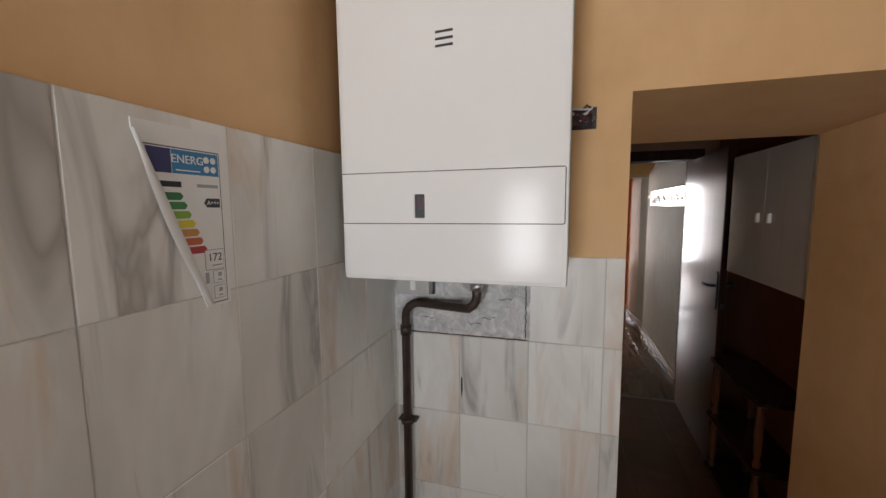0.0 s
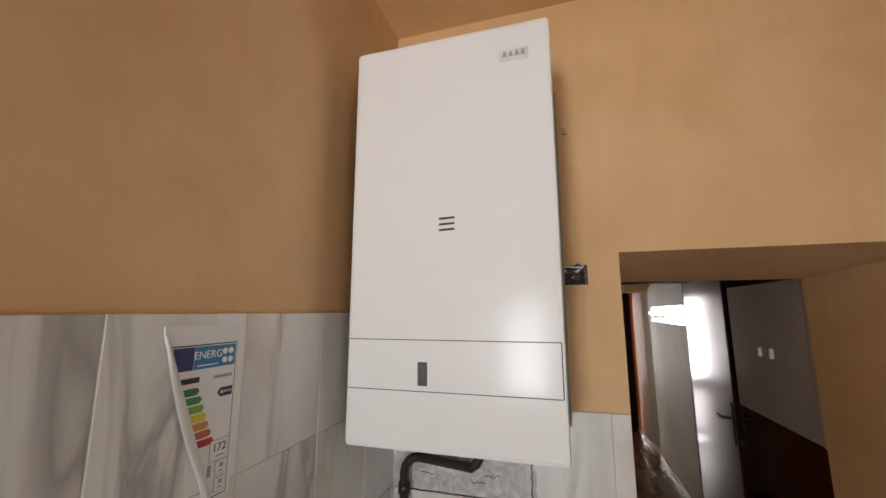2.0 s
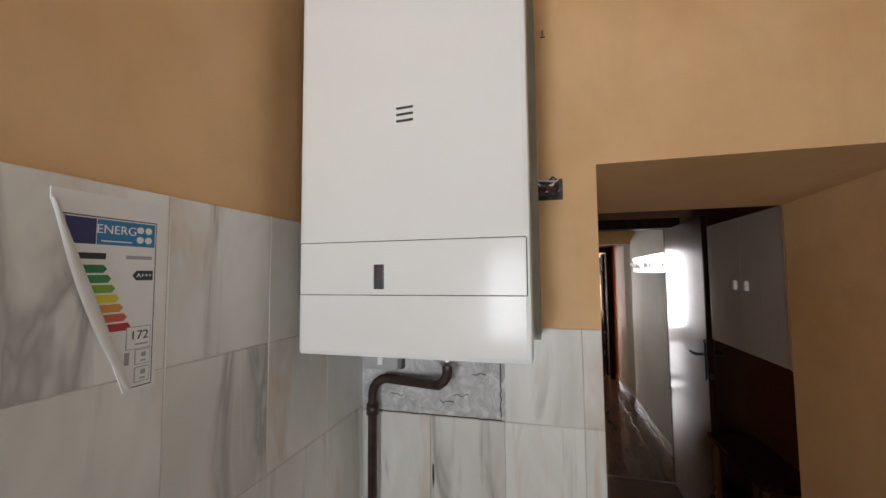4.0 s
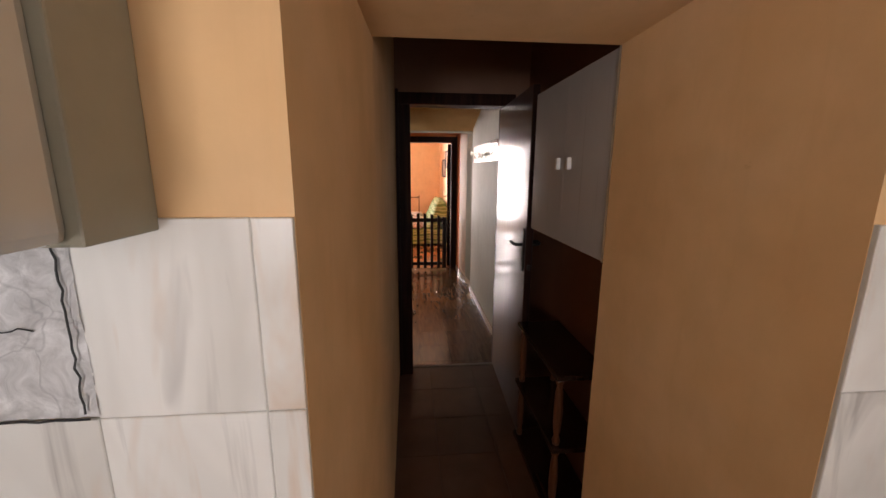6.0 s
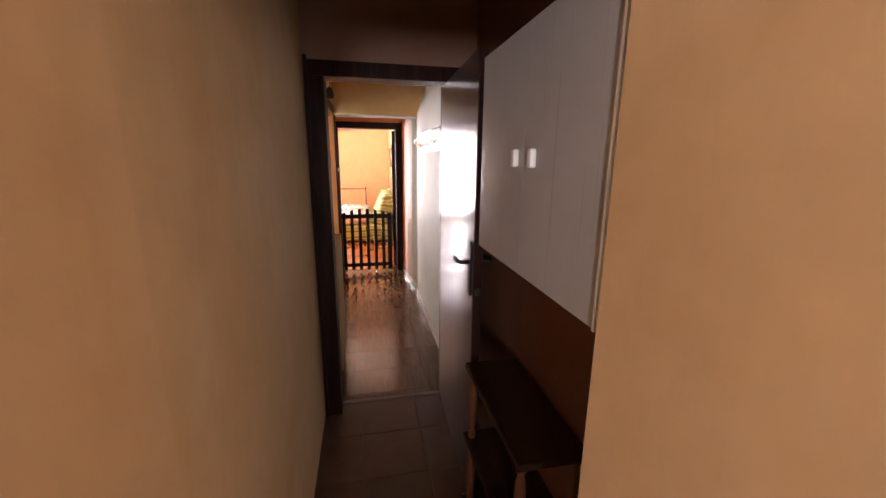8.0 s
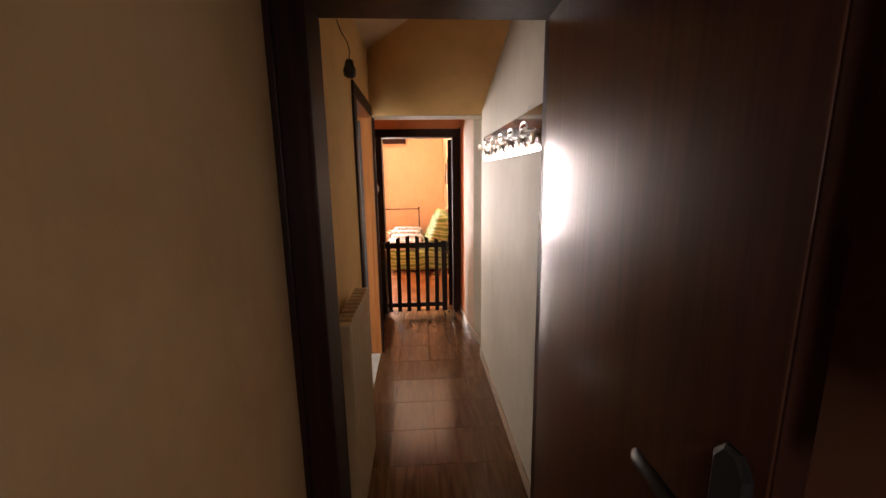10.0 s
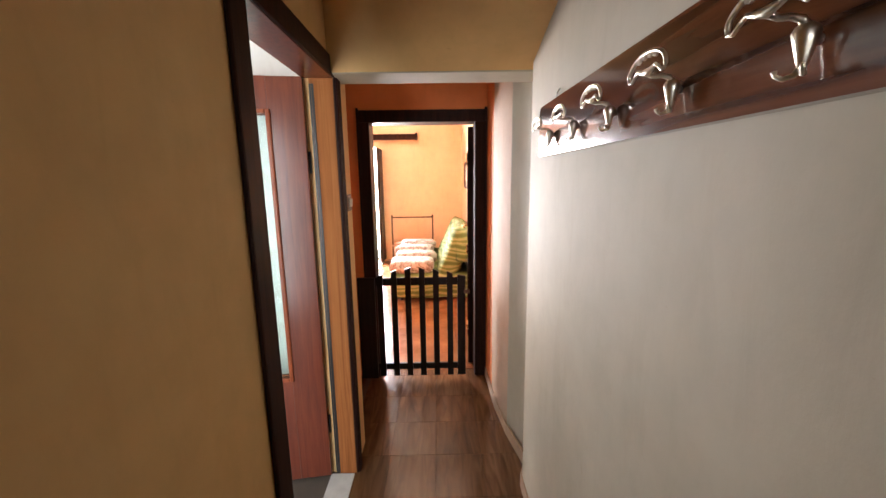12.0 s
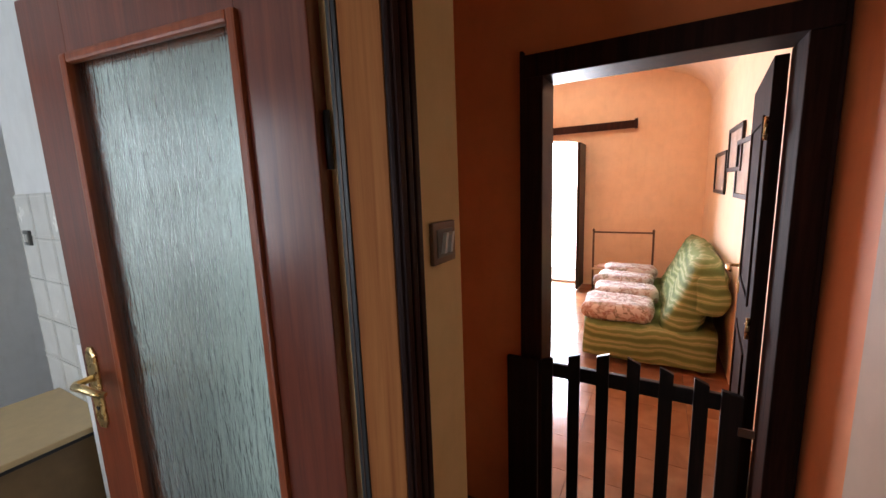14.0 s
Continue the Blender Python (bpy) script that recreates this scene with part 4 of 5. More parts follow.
bars = [(0.03, 0.18, 0.06), (0.05, 0.26, 0.07), (0.22, 0.40, 0.05), (0.72, 0.62, 0.03), (0.62, 0.28, 0.06), (0.55, 0.12, 0.05), (0.42, 0.03, 0.04)]
for k, c in enumerate(bars):
    v1 = 0.161 - 0.0124 * k
    plate("rating_bar", 0.0, 0.044 + 0.0052 * k, v1 - 0.0100, v1, 0.0018, plain("rating_print", c, 0.5, 0, 0.02), label, 0.004)
plate("grade_arrow", 0.084, 0.106, 0.141, 0.154, 0.0018, INK, label)
part("grade_tip", prism([(0.084, 0.141), (0.084, 0.154), (0.079, 0.1475)], -0.0018, -0.0012, "y"), INK, label)
writing("grade", "A+++", 0.0085, PAPER, label, Matrix.Translation((0.094, -0.0022, 0.1475)) @ up)
plate("figure_box", 0.074, 0.106, 0.050, 0.080, 0.0018, INK_GREY, label)
plate("figure_field", 0.075, 0.105, 0.051, 0.079, 0.0022, PAPER, label)
writing("figure", "172", 0.0165, INK, label, Matrix.Translation((0.0905, -0.0026, 0.068)) @ up)
plate("figure_bar", 0.085, 0.102, 0.0555, 0.0575, 0.0026, INK_GREY, label)
for v in (0.029, 0.006):
    plate("picture_box", 0.086, 0.106, v, v + 0.020, 0.0018, INK_GREY, label)
    plate("picture_field", 0.087, 0.105, v + 0.001, v + 0.019, 0.0022, PAPER, label)
    plate("picture_bar", 0.093, 0.100, v + 0.004, v + 0.006, 0.0026, INK_GREY, label)
    plate("picture_mark", 0.094, 0.100, v + 0.010, v + 0.016, 0.0026, INK_GREY, label)
plate("picture_mark", 0.073, 0.079, 0.031, 0.047, 0.0018, INK_GREY, label)
fold = bmesh.new()
fa = [Vector((cut(v) - 0.012 * math.sin(math.pi * (0.236 - v) / 0.26), -0.001, v)) for v in [0.236 - 0.0236 * k for k in range(11)]]
fb = [Vector((cut(v) + 0.002, -0.0045, v)) for v in [0.236 - 0.0236 * k for k in range(11)]]
va, vb = [fold.verts.new(p) for p in fa], [fold.verts.new(p) for p in fb]
vc = [fold.verts.new(p + Vector((0.001, 0.003, 0))) for p in fb]
for k in range(10):
    fold.faces.new((va[k], va[k + 1], vb[k + 1], vb[k])).smooth = True
    fold.faces.new((vb[k], vb[k + 1], vc[k + 1], vc[k])).smooth = True
part("folded_edge", fold, PAPER, label, "white folded paper edge")


# ---- passage: cabinet and shelf ----
cab = thing("wall_cabinet", (1.01, 1.80, 1.289), "pale grey two-door wall cabinet in a niche", "cabinet")
part("body", box(0.016, 0.245, 0.006, 0.715, 0.0, 0.605, bevel=0.001), EDGE_CREAM, cab)
for k in range(2):
    y0 = 0.010 + 0.354 * k
    door = part("door", box(-0.002, 0.015, y0, y0 + 0.3535, -0.002, 0.606, bevel=0.001), LAMINATE, cab)
    ky = 0.301 if k == 0 else 0.405
    part("knob", box(-0.018, -0.002, ky - 0.010, ky + 0.010, 0.274, 0.318, bevel=0.005), WHITE_PLASTIC, door, "white plastic knob")
part("end_edge", box(-0.0095, 0.016, 0.000, 0.008, -0.002, 0.606, bevel=0.001), EDGE_CREAM, cab, "cream edge strip")
shelf = thing("shelf_unit", (1.015, 2.10, 0), "dark glossy wooden shelf unit with turned posts", "shelf")
SHELF_WOOD = wood("glossy_dark_shelf", (0.018, 0.009, 0.006), (0.032, 0.015, 0.010), (0.05, 0.024, 0.015), 0.18, grain=(30, 2, 30), coat=0.5, coat_rough=0.08)
POST_WOOD = wood("reddish_turned_wood", (0.09, 0.030, 0.014), (0.14, 0.05, 0.022), (0.19, 0.075, 0.034), 0.3, coat=0.4)
for z in (0.05, 0.385, 0.725):
    part("shelf", box(0.0, 0.232, 0.0, 0.585, z - 0.012, z + 0.012, bevel=0.004), SHELF_WOOD, shelf)
for y in (0.035, 0.545):
    for x in (0.028, 0.205):
        for z0 in (0.062, 0.397):
            hgt = 0.311 if z0 < 0.2 else 0.316
            prof = [(0.014, 0), (0.018, 0.02), (0.011, 0.04), (0.016, 0.07), (0.019, hgt / 2), (0.016, hgt - 0.07), (0.011, hgt - 0.04), (0.018, hgt - 0.02), (0.014, hgt)]
            part("post", lathe(prof, 16, (x, y, z0)), POST_WOOD, shelf)
        part("foot", lathe([(0.014, 0.0), (0.018, 0.02), (0.014, 0.038)], 14, (x, y, 0)), POST_WOOD, shelf)

meter = thing("meter_box", (1.26, 3.12, 1.60), "black plastic meter box on the niche wall", "meter box")
part("body", box(-0.045, 0.0, -0.08, 0.08, 0.0, 0.22, bevel=0.006), BLACK, meter)
for y in (-0.03, 0.03):
    part("breaker", box(-0.055, -0.044, y - 0.014, y + 0.014, 0.11, 0.19, bevel=0.003), plain("dark_breaker", (0.06, 0.06, 0.06), 0.4), meter)

# ---- corridor ----
rack = thing("coat_rack", (1.209, 4.53, 1.646), "polished walnut board with silver double coat hooks", "coat rack")
yl, yr, hz = -0.735, 0.80, 0.177
rim = []
for (cy, cz, a0, r) in ((yr - 0.02, hz - 0.02, 0, 0.02), (yl + 0.09, hz - 0.07, 90, 0.07), (yl + 0.09, 0.07, 180, 0.07), (yr - 0.02, 0.02, 270, 0.02)):
    for s in range(7):
        a = radians(a0 + s * 15)
        rim.append((cy + r * math.cos(a), cz + r * math.sin(a)))
part("board", prism(rim, -0.022, 0.0, "x"), BOARD_WOOD, rack)
arc = [(yl + 0.085 + 0.032 * (1 - (k / 8)) ** 2, hz * k / 8) for k in range(9)]
part("inlay", prism(arc + [(p - 0.020, q) for p, q in arc[::-1]], -0.024, -0.02, "x"), GROOVE, rack, "black inlaid stripe")
for y in (-0.35, 0.62):
    part("hanger", tube([(-0.012, y, hz - 0.005), (-0.010, y + 0.01, hz + 0.02), (-0.004, y, hz + 0.032)], 0.0025, 6), STEEL, rack)


def coat_hook(y):
    """A cast hook: a tapered stud on the board, a bent arm and an open toothed fan, with a small double curl below."""
    hook = part("coat_hook", lathe([(0.0035, -0.024), (0.006, -0.016), (0.010, 0.0), (0.0125, 0.010), (0.010, 0.016), (0.004, 0.020)], 14, (-0.036, y, 0.056)), SILVER, rack)
    part("wall_pin", tube([(-0.022, y, 0.060), (-0.036, y, 0.060)], 0.006, 8), SILVER, hook)
    part("arm", tube([(-0.036, y, 0.070), (-0.042, y, 0.079), (-0.054, y, 0.081), (-0.066, y, 0.080), (-0.078, y, 0.084)], [0.0055, 0.0045, 0.0035, 0.0035, 0.0045], 8), SILVER, hook)
    for side in (-1, 1):
        part("lower_curl", tube([(-0.036, y, 0.034), (-0.039, y + 0.005 * side, 0.027), (-0.044, y + 0.012 * side, 0.025), (-0.049, y + 0.016 * side, 0.029), (-0.050, y + 0.017 * side, 0.034)], [0.0036, 0.003, 0.0026, 0.0024, 0.003], 8), SILVER, hook)
    fx, fz = -0.079, 0.085
    rim_pts = [(0.053 * math.cos(radians(a)), 0.003 + 0.027 * math.sin(radians(a))) for a in range(-10, 191, 10)]
    part("fan_rim", tube([(fx, y + p, fz + q) for p, q in rim_pts], [0.0025] + [0.0034] * (len(rim_pts) - 2) + [0.0025], 7), SILVER, hook)
    low = [(-0.052, -0.004), (-0.044, -0.006), (-0.034, 0.002), (-0.026, 0.007), (-0.015, 0.003), (0.0, 0.0), (0.015, 0.003), (0.026, 0.007), (0.034, 0.002), (0.044, -0.006), (0.052, -0.004)]
    part("fan_foot", tube([(fx, y + p, fz + q) for p, q in low], [0.0025, 0.0025, 0.0025, 0.0028, 0.0036, 0.006, 0.0036, 0.0028, 0.0025, 0.0025, 0.0025], 7), SILVER, hook)
    for p in (-0.024, -0.008, 0.008, 0.024):
        top_z = fz + 0.003 + math.sqrt(0.053 ** 2 - p ** 2) * 0.51
        part("fan_tooth", prism([(y + p - 0.0075, top_z + 0.001), (y + p - 0.0055, top_z - 0.008), (y + p, top_z - 0.010), (y + p + 0.0055, top_z - 0.0075), (y + p + 0.0075, top_z + 0.001)], fx - 0.0018, fx + 0.0018, "x"), SILVER, hook)


for k in range(6):
    coat_hook(-0.522 + 0.2258 * k)


def panel_radiator(name, at, label, columns, pitch, depth, height, mat, axis, lift=0.12):
    rad = thing(name, at, label, "radiator", rz=90 if axis == "y" else 0)
    for k in range(columns):
        x = k * pitch
        part("column", box(x + 0.002, x + pitch - 0.002, -depth, 0.0, lift, lift + height, bevel=0.010), mat, rad)
        part("fin_slot", box(x + pitch * 0.25, x + pitch * 0.75, -depth - 0.001, -depth + 0.003, lift + 0.06, lift + height - 0.06), mat, rad)
    for z in (lift + 0.06, lift + height - 0.06):
        part("header", tube([(-0.01, -depth / 2, z), (columns * pitch + 0.01, -depth / 2, z)], 0.016, 10), mat, rad)
    part("valve", tube([(columns * pitch + 0.01, -depth / 2, lift + 0.06), (columns * pitch + 0.05, -depth / 2, lift + 0.06), (columns * pitch + 0.05, -depth / 2, 0.0)], 0.010, 8), STEEL, rad)
    for x in (pitch, (columns - 1) * pitch):
        part("bracket", box(x - 0.01, x + 0.01, -0.01, 0.03, lift + height - 0.12, lift + height - 0.09), STEEL, rad)
    return rad


r1 = panel_radiator("column_radiator", (0.435, 3.86, 0), "cream painted column radiator on the ochre wall", 10, 0.052, 0.068, 0.90, RADIATOR_BEIGE, "y")
r1.matrix_basis = pose(0.366, 3.80, -0.015, 0, 0, 90)

sw1 = thing("wall_switch", (0.334, 3.735, 1.44), "old cream wall plate with two light switches", "switch")
part("plate", box(0.0, 0.010, -0.055, 0.055, -0.042, 0.042, bevel=0.003), plain("yellowed_plate", (0.42, 0.30, 0.17), 0.4), sw1)
for y in (-0.026, 0.022):
    part("rocker", prism([(y - 0.010, -0.018), (y + 0.010, -0.018), (y + 0.010, 0.020), (y - 0.010, 0.020)], 0.008, 0.020, "x"), WHITE_PLASTIC, sw1)
sw2 = thing("wall_switch", (0.334, 5.826, 1.452), "bronze wall plate with two small rockers", "switch")
part("plate", box(0.0, 0.010, -0.046, 0.046, -0.042, 0.042, bevel=0.004), plain("bronze_plate", (0.20, 0.11, 0.065), 0.4, 0.3), sw2)
part("socket_field", box(0.009, 0.012, -0.032, 0.032, -0.028, 0.028, bevel=0.002), plain("dark_socket_field", (0.16, 0.13, 0.11), 0.4), sw2)
for y in (-0.010, 0.014):
    part("rocker", prism([(y - 0.010, -0.020), (y - 0.001, -0.020), (y + 0.010, 0.020), (y + 0.001, 0.020)], 0.011, 0.020, "x"), WHITE_PLASTIC, sw2)

pend = thing("pendant_lamp", (0.405, 4.30, 2.03), "bare dark lampholder hanging from a curved wire", "lamp")
part("holder", lathe([(0.008, 0.045), (0.018, 0.040), (0.022, 0.02), (0.030, 0.0), (0.027, -0.025), (0.012, -0.034)], 16), SHADE_GLASS, pend)
part("wire", tube([(0, 0, 0.044), (0.004, -0.002, 0.08), (-0.006, 0.004, 0.12), (-0.03, 0.01, 0.16), (-0.05, 0.012, 0.22), (-0.06, 0.012, 0.30), (-0.062, 0.012, 0.47)], 0.0025, 6), BLACK, pend)

# ---- side kitchen behind the glazed door ----
r2 = panel_radiator("column_radiator", (-1.25, 5.770, 0), "white column radiator below leaf printed tiles", 14, 0.060, 0.072, 0.90, RADIATOR_WHITE, "x", 0.11)
table = thing("low_cupboard", (-1.585, 5.36, 0), "low brown cupboard with a tan top by the tiled wall", "cupboard")
part("top", box(-0.295, 0.295, -0.45, 0.425, 0.612, 0.637, bevel=0.004), TABLE_TAN, table)
part("top_edge", box(0.285, 0.297, -0.45, 0.425, 0.600, 0.613), BLACK, table)
part("body", box(-0.27, 0.27, -0.42, 0.42, 0.06, 0.612, bevel=0.003), plain("brown_cupboard_side", (0.17, 0.105, 0.045), 0.5), table)
part("plinth", box(-0.25, 0.25, -0.38, 0.40, 0.0, 0.06), BLACK, table)
sk_switch = thing("wall_switch", (-1.87, 5.784, 1.396), "small dark wall switch on printed tiles", "switch")
part("plate", box(-0.035, 0.035, -0.010, 0.004, -0.035, 0.035, bevel=0.003), plain("dark_switch_plate", (0.10, 0.10, 0.10), 0.4), sk_switch)
for x in (-0.010, 0.012):
    part("rocker", box(x - 0.006, x + 0.006, -0.014, -0.009, -0.018, 0.018, bevel=0.001), WHITE_PLASTIC, sk_switch)

# ---- living room ----
sofa = thing("sofa_bed", (0.72, 9.55, 0), "sofa bed under a green striped throw", "sofa")


def soft_box(x0, x1, y0, y1, z0, z1, r, amp, seed, cuts=6):
    bm = box(x0, x1, y0, y1, z0, z1)
    bmesh.ops.subdivide_edges(bm, edges=bm.edges[:], cuts=cuts, use_grid_fill=True)
    c, h = Vector(((x0 + x1) / 2, (y0 + y1) / 2, (z0 + z1) / 2)), Vector(((x1 - x0) / 2, (y1 - y0) / 2, (z1 - z0) / 2))
    for v in bm.verts:
        d = v.co - c
        q = Vector([max(-(h[i] - r), min(h[i] - r, d[i])) for i in range(3)])
        o = d - q
        if o.length > 0:
            o = o.normalized() * r
        v.co = c + q + o + Vector((noise.noise(v.co * 4 + Vector((seed, 0, 0))), noise.noise(v.co * 4 + Vector((0, seed, 0))), noise.noise(v.co * 4 + Vector((0, 0, seed))))) * amp
    return smooth_all(bm)


part("base", soft_box(-0.55, 0.46, -0.97, 1.0, 0.03, 0.37, 0.06, 0.03, 1, 8), THROW, sofa)
backrest = soft_box(-0.12, 0.13, -0.95, 1.0, -0.38, 0.36, 0.11, 0.05, 4, 8)
bmesh.ops.transform(backrest, matrix=Matrix.Translation((0.28, 0, 0.58)) @ Matrix.Rotation(radians(24), 4, "Y"), verts=backrest.verts[:])
part("backrest", backrest, THROW, sofa)
part("back_bolster", soft_box(0.25, 0.51, -0.985, 1.0, 0.48, 0.86, 0.11, 0.045, 7, 8), THROW, sofa)
for x in (-0.42, 0.36):
    for y in (-0.85, 0.9):
        part("foot", tube([(x, y, 0), (x, y, 0.13)], 0.022, 10), BLACK, sofa)
pillow = thing("floral_cushion", (0.46, 8.86, 0.362), "flat floral cotton seat cushion on the sofa", "cushion", "cushions on the sofa")
part("cover", soft_box(-0.31, 0.27, -0.255, 0.235, 0.0, 0.155, 0.075, 0.022, 11, 8), FLORAL, pillow)
for k in range(1, 4):
    copy_thing(pillow, pose(0.46 + (0.03, -0.02, 0.015)[k - 1], 8.86 + 0.475 * k, 0.366 + 0.008 * k, -4, 0, (4, -5, 3)[k - 1]))

stand = thing("valet_stand", (0.31, 10.95, 0), "thin brown metal clothes stand with a low shelf", "stand")
for x in (-0.375, 0.375):
    part("upright", tube([(x, 0, 0.05), (x, 0, 0.865)], 0.014, 8), IRON, stand)
    part("foot", tube([(x, -0.16, 0.012), (x, 0.0, 0.05), (x, 0.16, 0.012)], 0.012, 8), IRON, stand)
    part("finial", lathe([(0.004, 0.04), (0.016, 0.025), (0.018, 0.01), (0.012, 0.0)], 12, (x, 0, 0.865)), IRON, stand)
part("top_bar", tube([(-0.375, 0, 0.855), (0.375, 0, 0.855)], 0.012, 8), IRON, stand)
part("shelf", box(-0.375, 0.375, -0.15, 0.13, 0.335, 0.35, bevel=0.003), plain("pale_shelf", (0.55, 0.40, 0.25), 0.5), stand)
cloth = thing("folded_cloth", (0.22, 10.93, 0.35), "small folded pink cloth on the stand", "cloth")
part("fold", soft_box(-0.22, 0.20, -0.10, 0.08, 0.0, 0.05, 0.022, 0.012, 3), plain("pale_pink_cloth", (0.72, 0.58, 0.55), 0.9), cloth)
side = thing("side_box", (0.98, 10.85, 0), "dark low box beside the sofa", "box")
part("body", box(-0.10, 0.12, -0.12, 0.12, 0.0, 0.42, bevel=0.006), DARK_WOOD, side)

pelmet = thing("curtain_pelmet", (-0.66, 11.30, 2.265), "dark brown wooden curtain pelmet on the wall", "pelmet")
part("board", box(-1.085, 1.085, -0.10, -0.075, 0.0, 0.105, bevel=0.004), DARK_WOOD, pelmet)
part("top", box(-1.085, 1.085, -0.075, 0.0, 0.085, 0.105), DARK_WOOD, pelmet)
for x in (-1.075, 1.06):
    part("end_cap", box(x - 0.01, x + 0.025, -0.105, 0.0, 0.0, 0.125, bevel=0.004), DARK_WOOD, pelmet)


def picture(y0, y1, z0, z1, label):
    ob = thing("framed_picture", (1.25, (y0 + y1) / 2, z0), label, "picture", "pictures over the sofa")
    w, h, f = (y1 - y0) / 2, z1 - z0, 0.035
    part("frame_side", box(-0.022, -0.002, -w, -w + f, 0, h, bevel=0.003), EBONY, ob)
    part("frame_side", box(-0.022, -0.002, w - f, w, 0, h, bevel=0.003), EBONY, ob)
    part("frame_rail", box(-0.022, -0.002, -w + f, w - f, 0, f, bevel=0.003), EBONY, ob)
    part("frame_rail", box(-0.022, -0.002, -w + f, w - f, h - f, h, bevel=0.003), EBONY, ob)
    part("print", box(-0.010, -0.004, -w + f, w - f, f, h - f), plain("pale_print", (0.55, 0.50, 0.44), 0.25, 0, 0.2, 6), ob)


picture(9.50, 10.25, 1.40, 1.80, "black framed print hung lowest over the sofa")
picture(8.75, 9.40, 1.60, 1.96, "black framed print hung highest over the sofa")
picture(8.25, 8.95, 1.40, 1.83, "large black framed print hung over the arm of the sofa")

# ---- tiles and boards as pieces ----
def tile_field(parent, us, vs, build, material, name="tile"):
    """Tiles between grid lines, alike sizes sharing one mesh."""
    shared = {}
    for (u0, u1) in zip(us, us[1:]):
        for (v0, v1) in zip(vs, vs[1:]):
            key = (round(u1 - u0, 3), round(v1 - v0, 3))
            if key not in shared:
                shared[key] = mesh_of(name, build(key[0], key[1]), material)
            yield u0, v0, new(name, shared[key]), parent


def seat(ob, parent, at):
    ob.parent = parent
    ob.location = at


def chamfer_tile(w, d, axis, t=0.008, gap=0.0009, ch=0.0012):
    """One tile, w by d, with chamfered front edges, its face towards +z, -y or +x."""
    bm = bmesh.new()
    lo = [(gap, gap), (w - gap, gap), (w - gap, d - gap), (gap, d - gap)]
    hi = [(gap + ch, gap + ch), (w - gap - ch, gap + ch), (w - gap - ch, d - gap - ch), (gap + ch, d - gap - ch)]
    at = {"z": lambda p, q, h: (p, q, h), "y": lambda p, q, h: (p, -h, q), "x": lambda p, q, h: (h, p, q)}[axis]
    a = [bm.verts.new(at(p, q, 0)) for p, q in lo]
    b = [bm.verts.new(at(p, q, t - ch)) for p, q in lo]
    c = [bm.verts.new(at(p, q, t)) for p, q in hi]
    for r, s in ((a, b), (b, c)):
        for k in range(4):
            bm.faces.new((r[k], r[(k + 1) % 4], s[(k + 1) % 4], s[k]))
    bm.faces.new(c)
    bm.faces.new(a[::-1])
    bmesh.ops.recalc_face_normals(bm, faces=bm.faces[:])
    return bm


def steps(start, pitch, n):
    return [round(start + pitch * k, 4) for k in range(n + 1)]


tilt = random.Random(3)
lining_w = structure("wall_tiling_west", box(-0.394, -0.3805, -2.0, 1.18, 0.0, 1.768), GROUT, "white marbled wall tiles with grey and ochre veins")
ys = [-1.99] + steps(-1.815, 0.2150, 13) + [1.180]
zs = [0.0] + steps(0.255, 0.2525, 6)
for u, v, ob, par in tile_field(lining_w, ys, zs, lambda w, d: chamfer_tile(w, d, "x"), MARBLE):
    seat(ob, par, (-0.387, u, v))
    ob.rotation_euler = (0, radians(tilt.uniform(-0.1, 0.1)), radians(tilt.uniform(-0.1, 0.1)))
lining_n = structure("wall_tiling_north", box(-0.394, 0.2855, 1.1748, 1.18, 0.0, 1.254), GROUT, "white marbled wall tiles below the boiler")
bm2 = box(0.038, 0.2855, 1.1748, 1.18, 1.254, 1.503)
lining_n2 = structure("wall_tiling_north_2", bm2, GROUT, "white marbled wall tiles beside the passage")
lining_e = structure("wall_tiling_north_3", box(1.0535, 2.4, 1.1748, 1.18, 0.0, 1.488), GROUT, "white marbled wall tiles right of the passage")
xs = [-0.374, -0.170, 0.036, 0.238, 0.2868]
zs2 = [0.0] + steps(0.2505, 0.2510, 4)
for u, v, ob, par in tile_field(lining_n, xs, zs2, lambda w, d: chamfer_tile(w, d, "y"), MARBLE):
    seat(ob, par, (u, 1.1798, v))
    ob.rotation_euler = (radians(tilt.uniform(-0.1, 0.1)), 0, radians(tilt.uniform(-0.1, 0.1)))
for u, v, ob, par in tile_field(lining_n2, xs[2:], [1.2545, 1.505], lambda w, d: chamfer_tile(w, d, "y"), MARBLE):
    seat(ob, par, (u, 1.1798, v))
for u, v, ob, par in tile_field(lining_e, [1.053] + steps(1.265, 0.204, 5), [0.0] + steps(0.24, 0.25, 5), lambda w, d: chamfer_tile(w, d, "y"), MARBLE):
    seat(ob, par, (u, 1.1798, v))

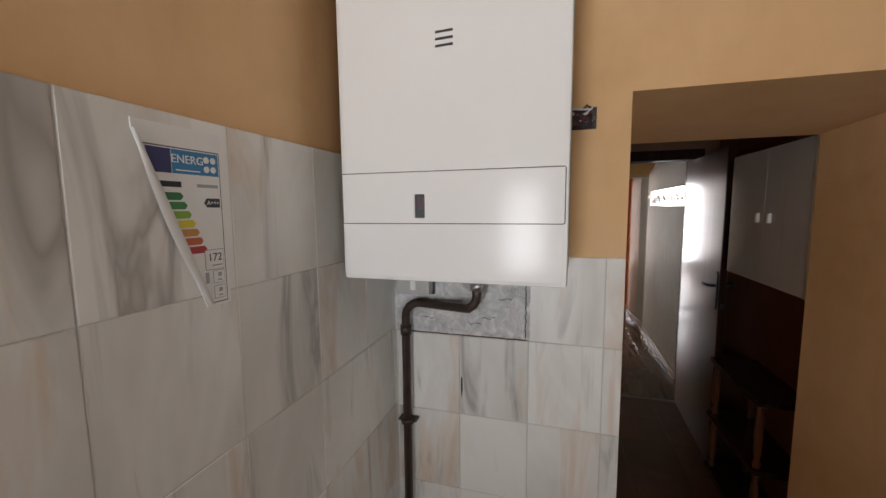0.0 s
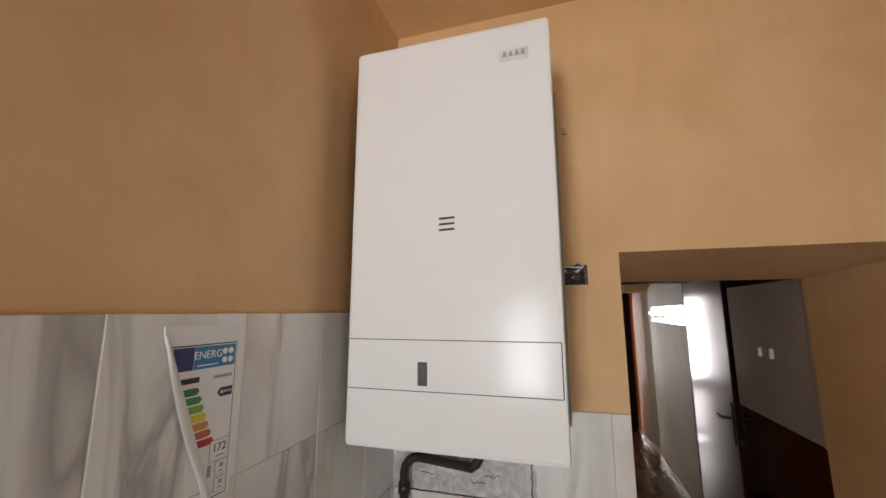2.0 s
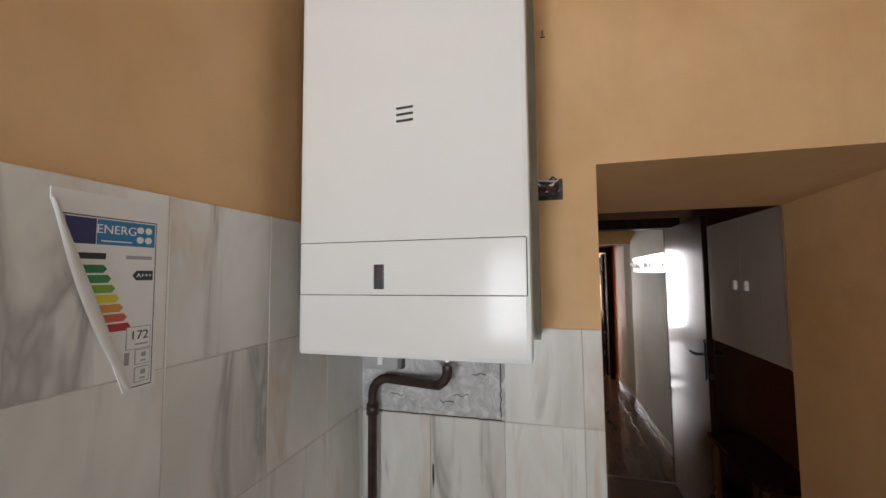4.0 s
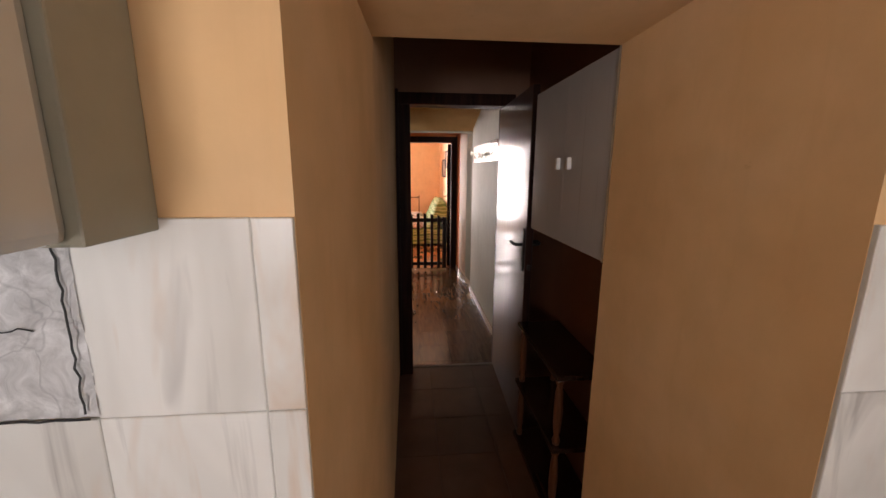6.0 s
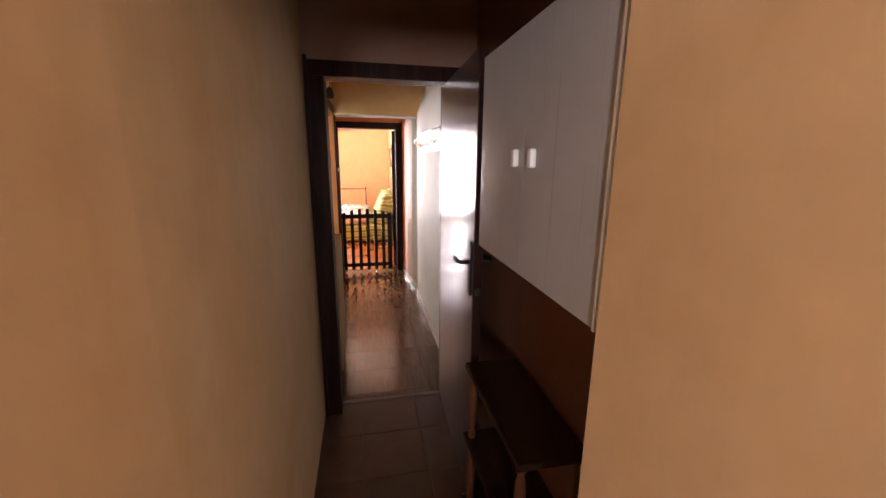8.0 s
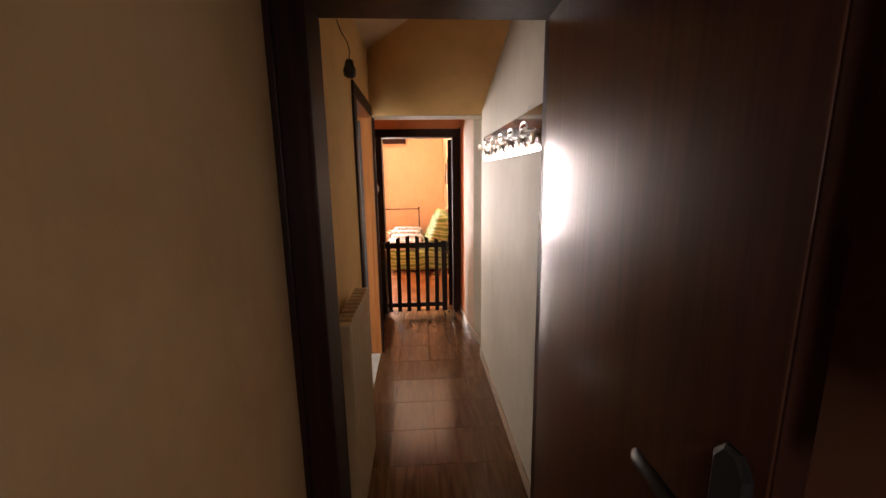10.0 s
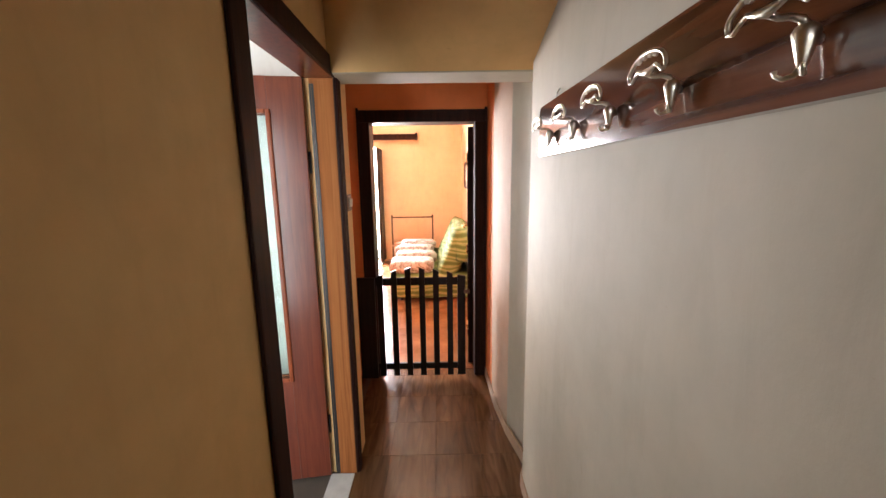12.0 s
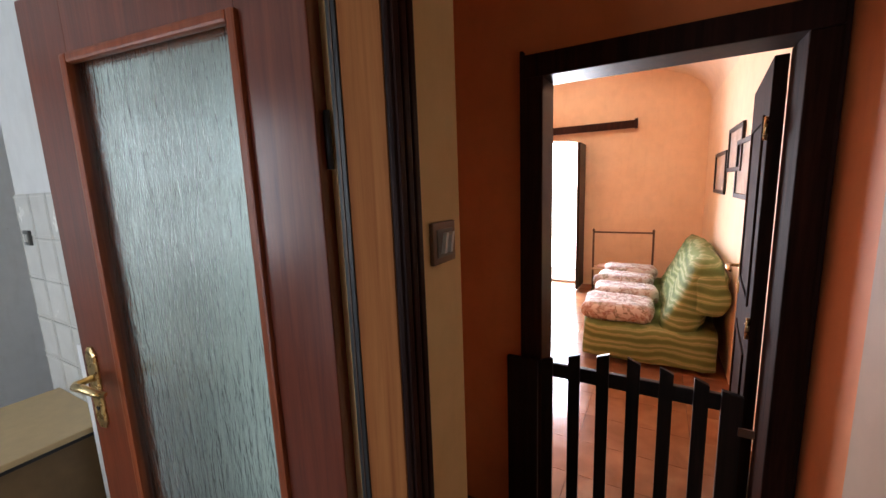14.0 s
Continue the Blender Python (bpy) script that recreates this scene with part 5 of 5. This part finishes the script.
floor_c = bpy.data.objects["floor_corridor"]
for u, v, ob, par in tile_field(floor_c, [0.240, 0.501, 0.763, 1.024, 1.236], [3.60] + steps(3.661, 0.3048, 10) + [6.80], lambda w, d: chamfer_tile(w, d, "z", 0.006, 0.0006, 0.0006), BROWN_TILE):
    seat(ob, par, (u, v, -0.006))
floor_k = bpy.data.objects["floor_kitchen"]
for u, v, ob, par in tile_field(floor_k, steps(-0.43, 0.333, 9), steps(-2.08, 0.333, 17), lambda w, d: chamfer_tile(w, d, "z", 0.006, 0.0006, 0.0006), BEIGE_TILE):
    seat(ob, par, (u, v, -0.006))
floor_l = bpy.data.objects["floor_living"]
for u, v, ob, par in tile_field(floor_l, steps(-2.05, 0.3, 11), steps(6.81, 0.3, 15), lambda w, d: chamfer_tile(w, d, "z", 0.006), TERRACOTTA):
    seat(ob, par, (u, v, -0.006))

lining_s = structure("wall_tiling_side_kitchen", box(-2.0, 0.19, 5.792, 5.80, 0.0, 1.60), TILE_LINE, "cream glazed tiles with grey lines and a leaf print")
sx, sz = steps(-1.985, 0.2, 10), steps(0.0, 0.2, 8)
for u, v, ob, par in tile_field(lining_s, sx, sz, lambda w, d: chamfer_tile(w, d, "y", 0.006, 0.004), KITCHEN_TILE):
    seat(ob, par, (u, 5.792, v))
line_bm = bmesh.new()
for x in sx[:-1]:
    for off in (0.012, 0.185):
        bm_box(line_bm, x + off, x + off + 0.003, 5.785, 5.7865, 0.0, 1.6)
for z in sz[:-1]:
    for off in (0.012, 0.185):
        bm_box(line_bm, -2.0, 0.18, 5.7846, 5.7862, z + off, z + off + 0.003)
ln = new("tile_lines", mesh_of("tile_lines", line_bm, TILE_LINE))
ln.parent = lining_s
leaf_out = []
for k in range(20):
    a = 2 * math.pi * k / 20
    r = 0.052 if k % 4 == 1 else (0.030 if k % 2 == 0 else 0.042)
    leaf_out.append((-1.285 + r * math.sin(a), 1.095 + r * math.cos(a)))
lf = new("leaf_print", mesh_of("leaf_print", prism(leaf_out, 5.7838, 5.786, "y"), TILE_LEAF))
lf.parent = lining_s
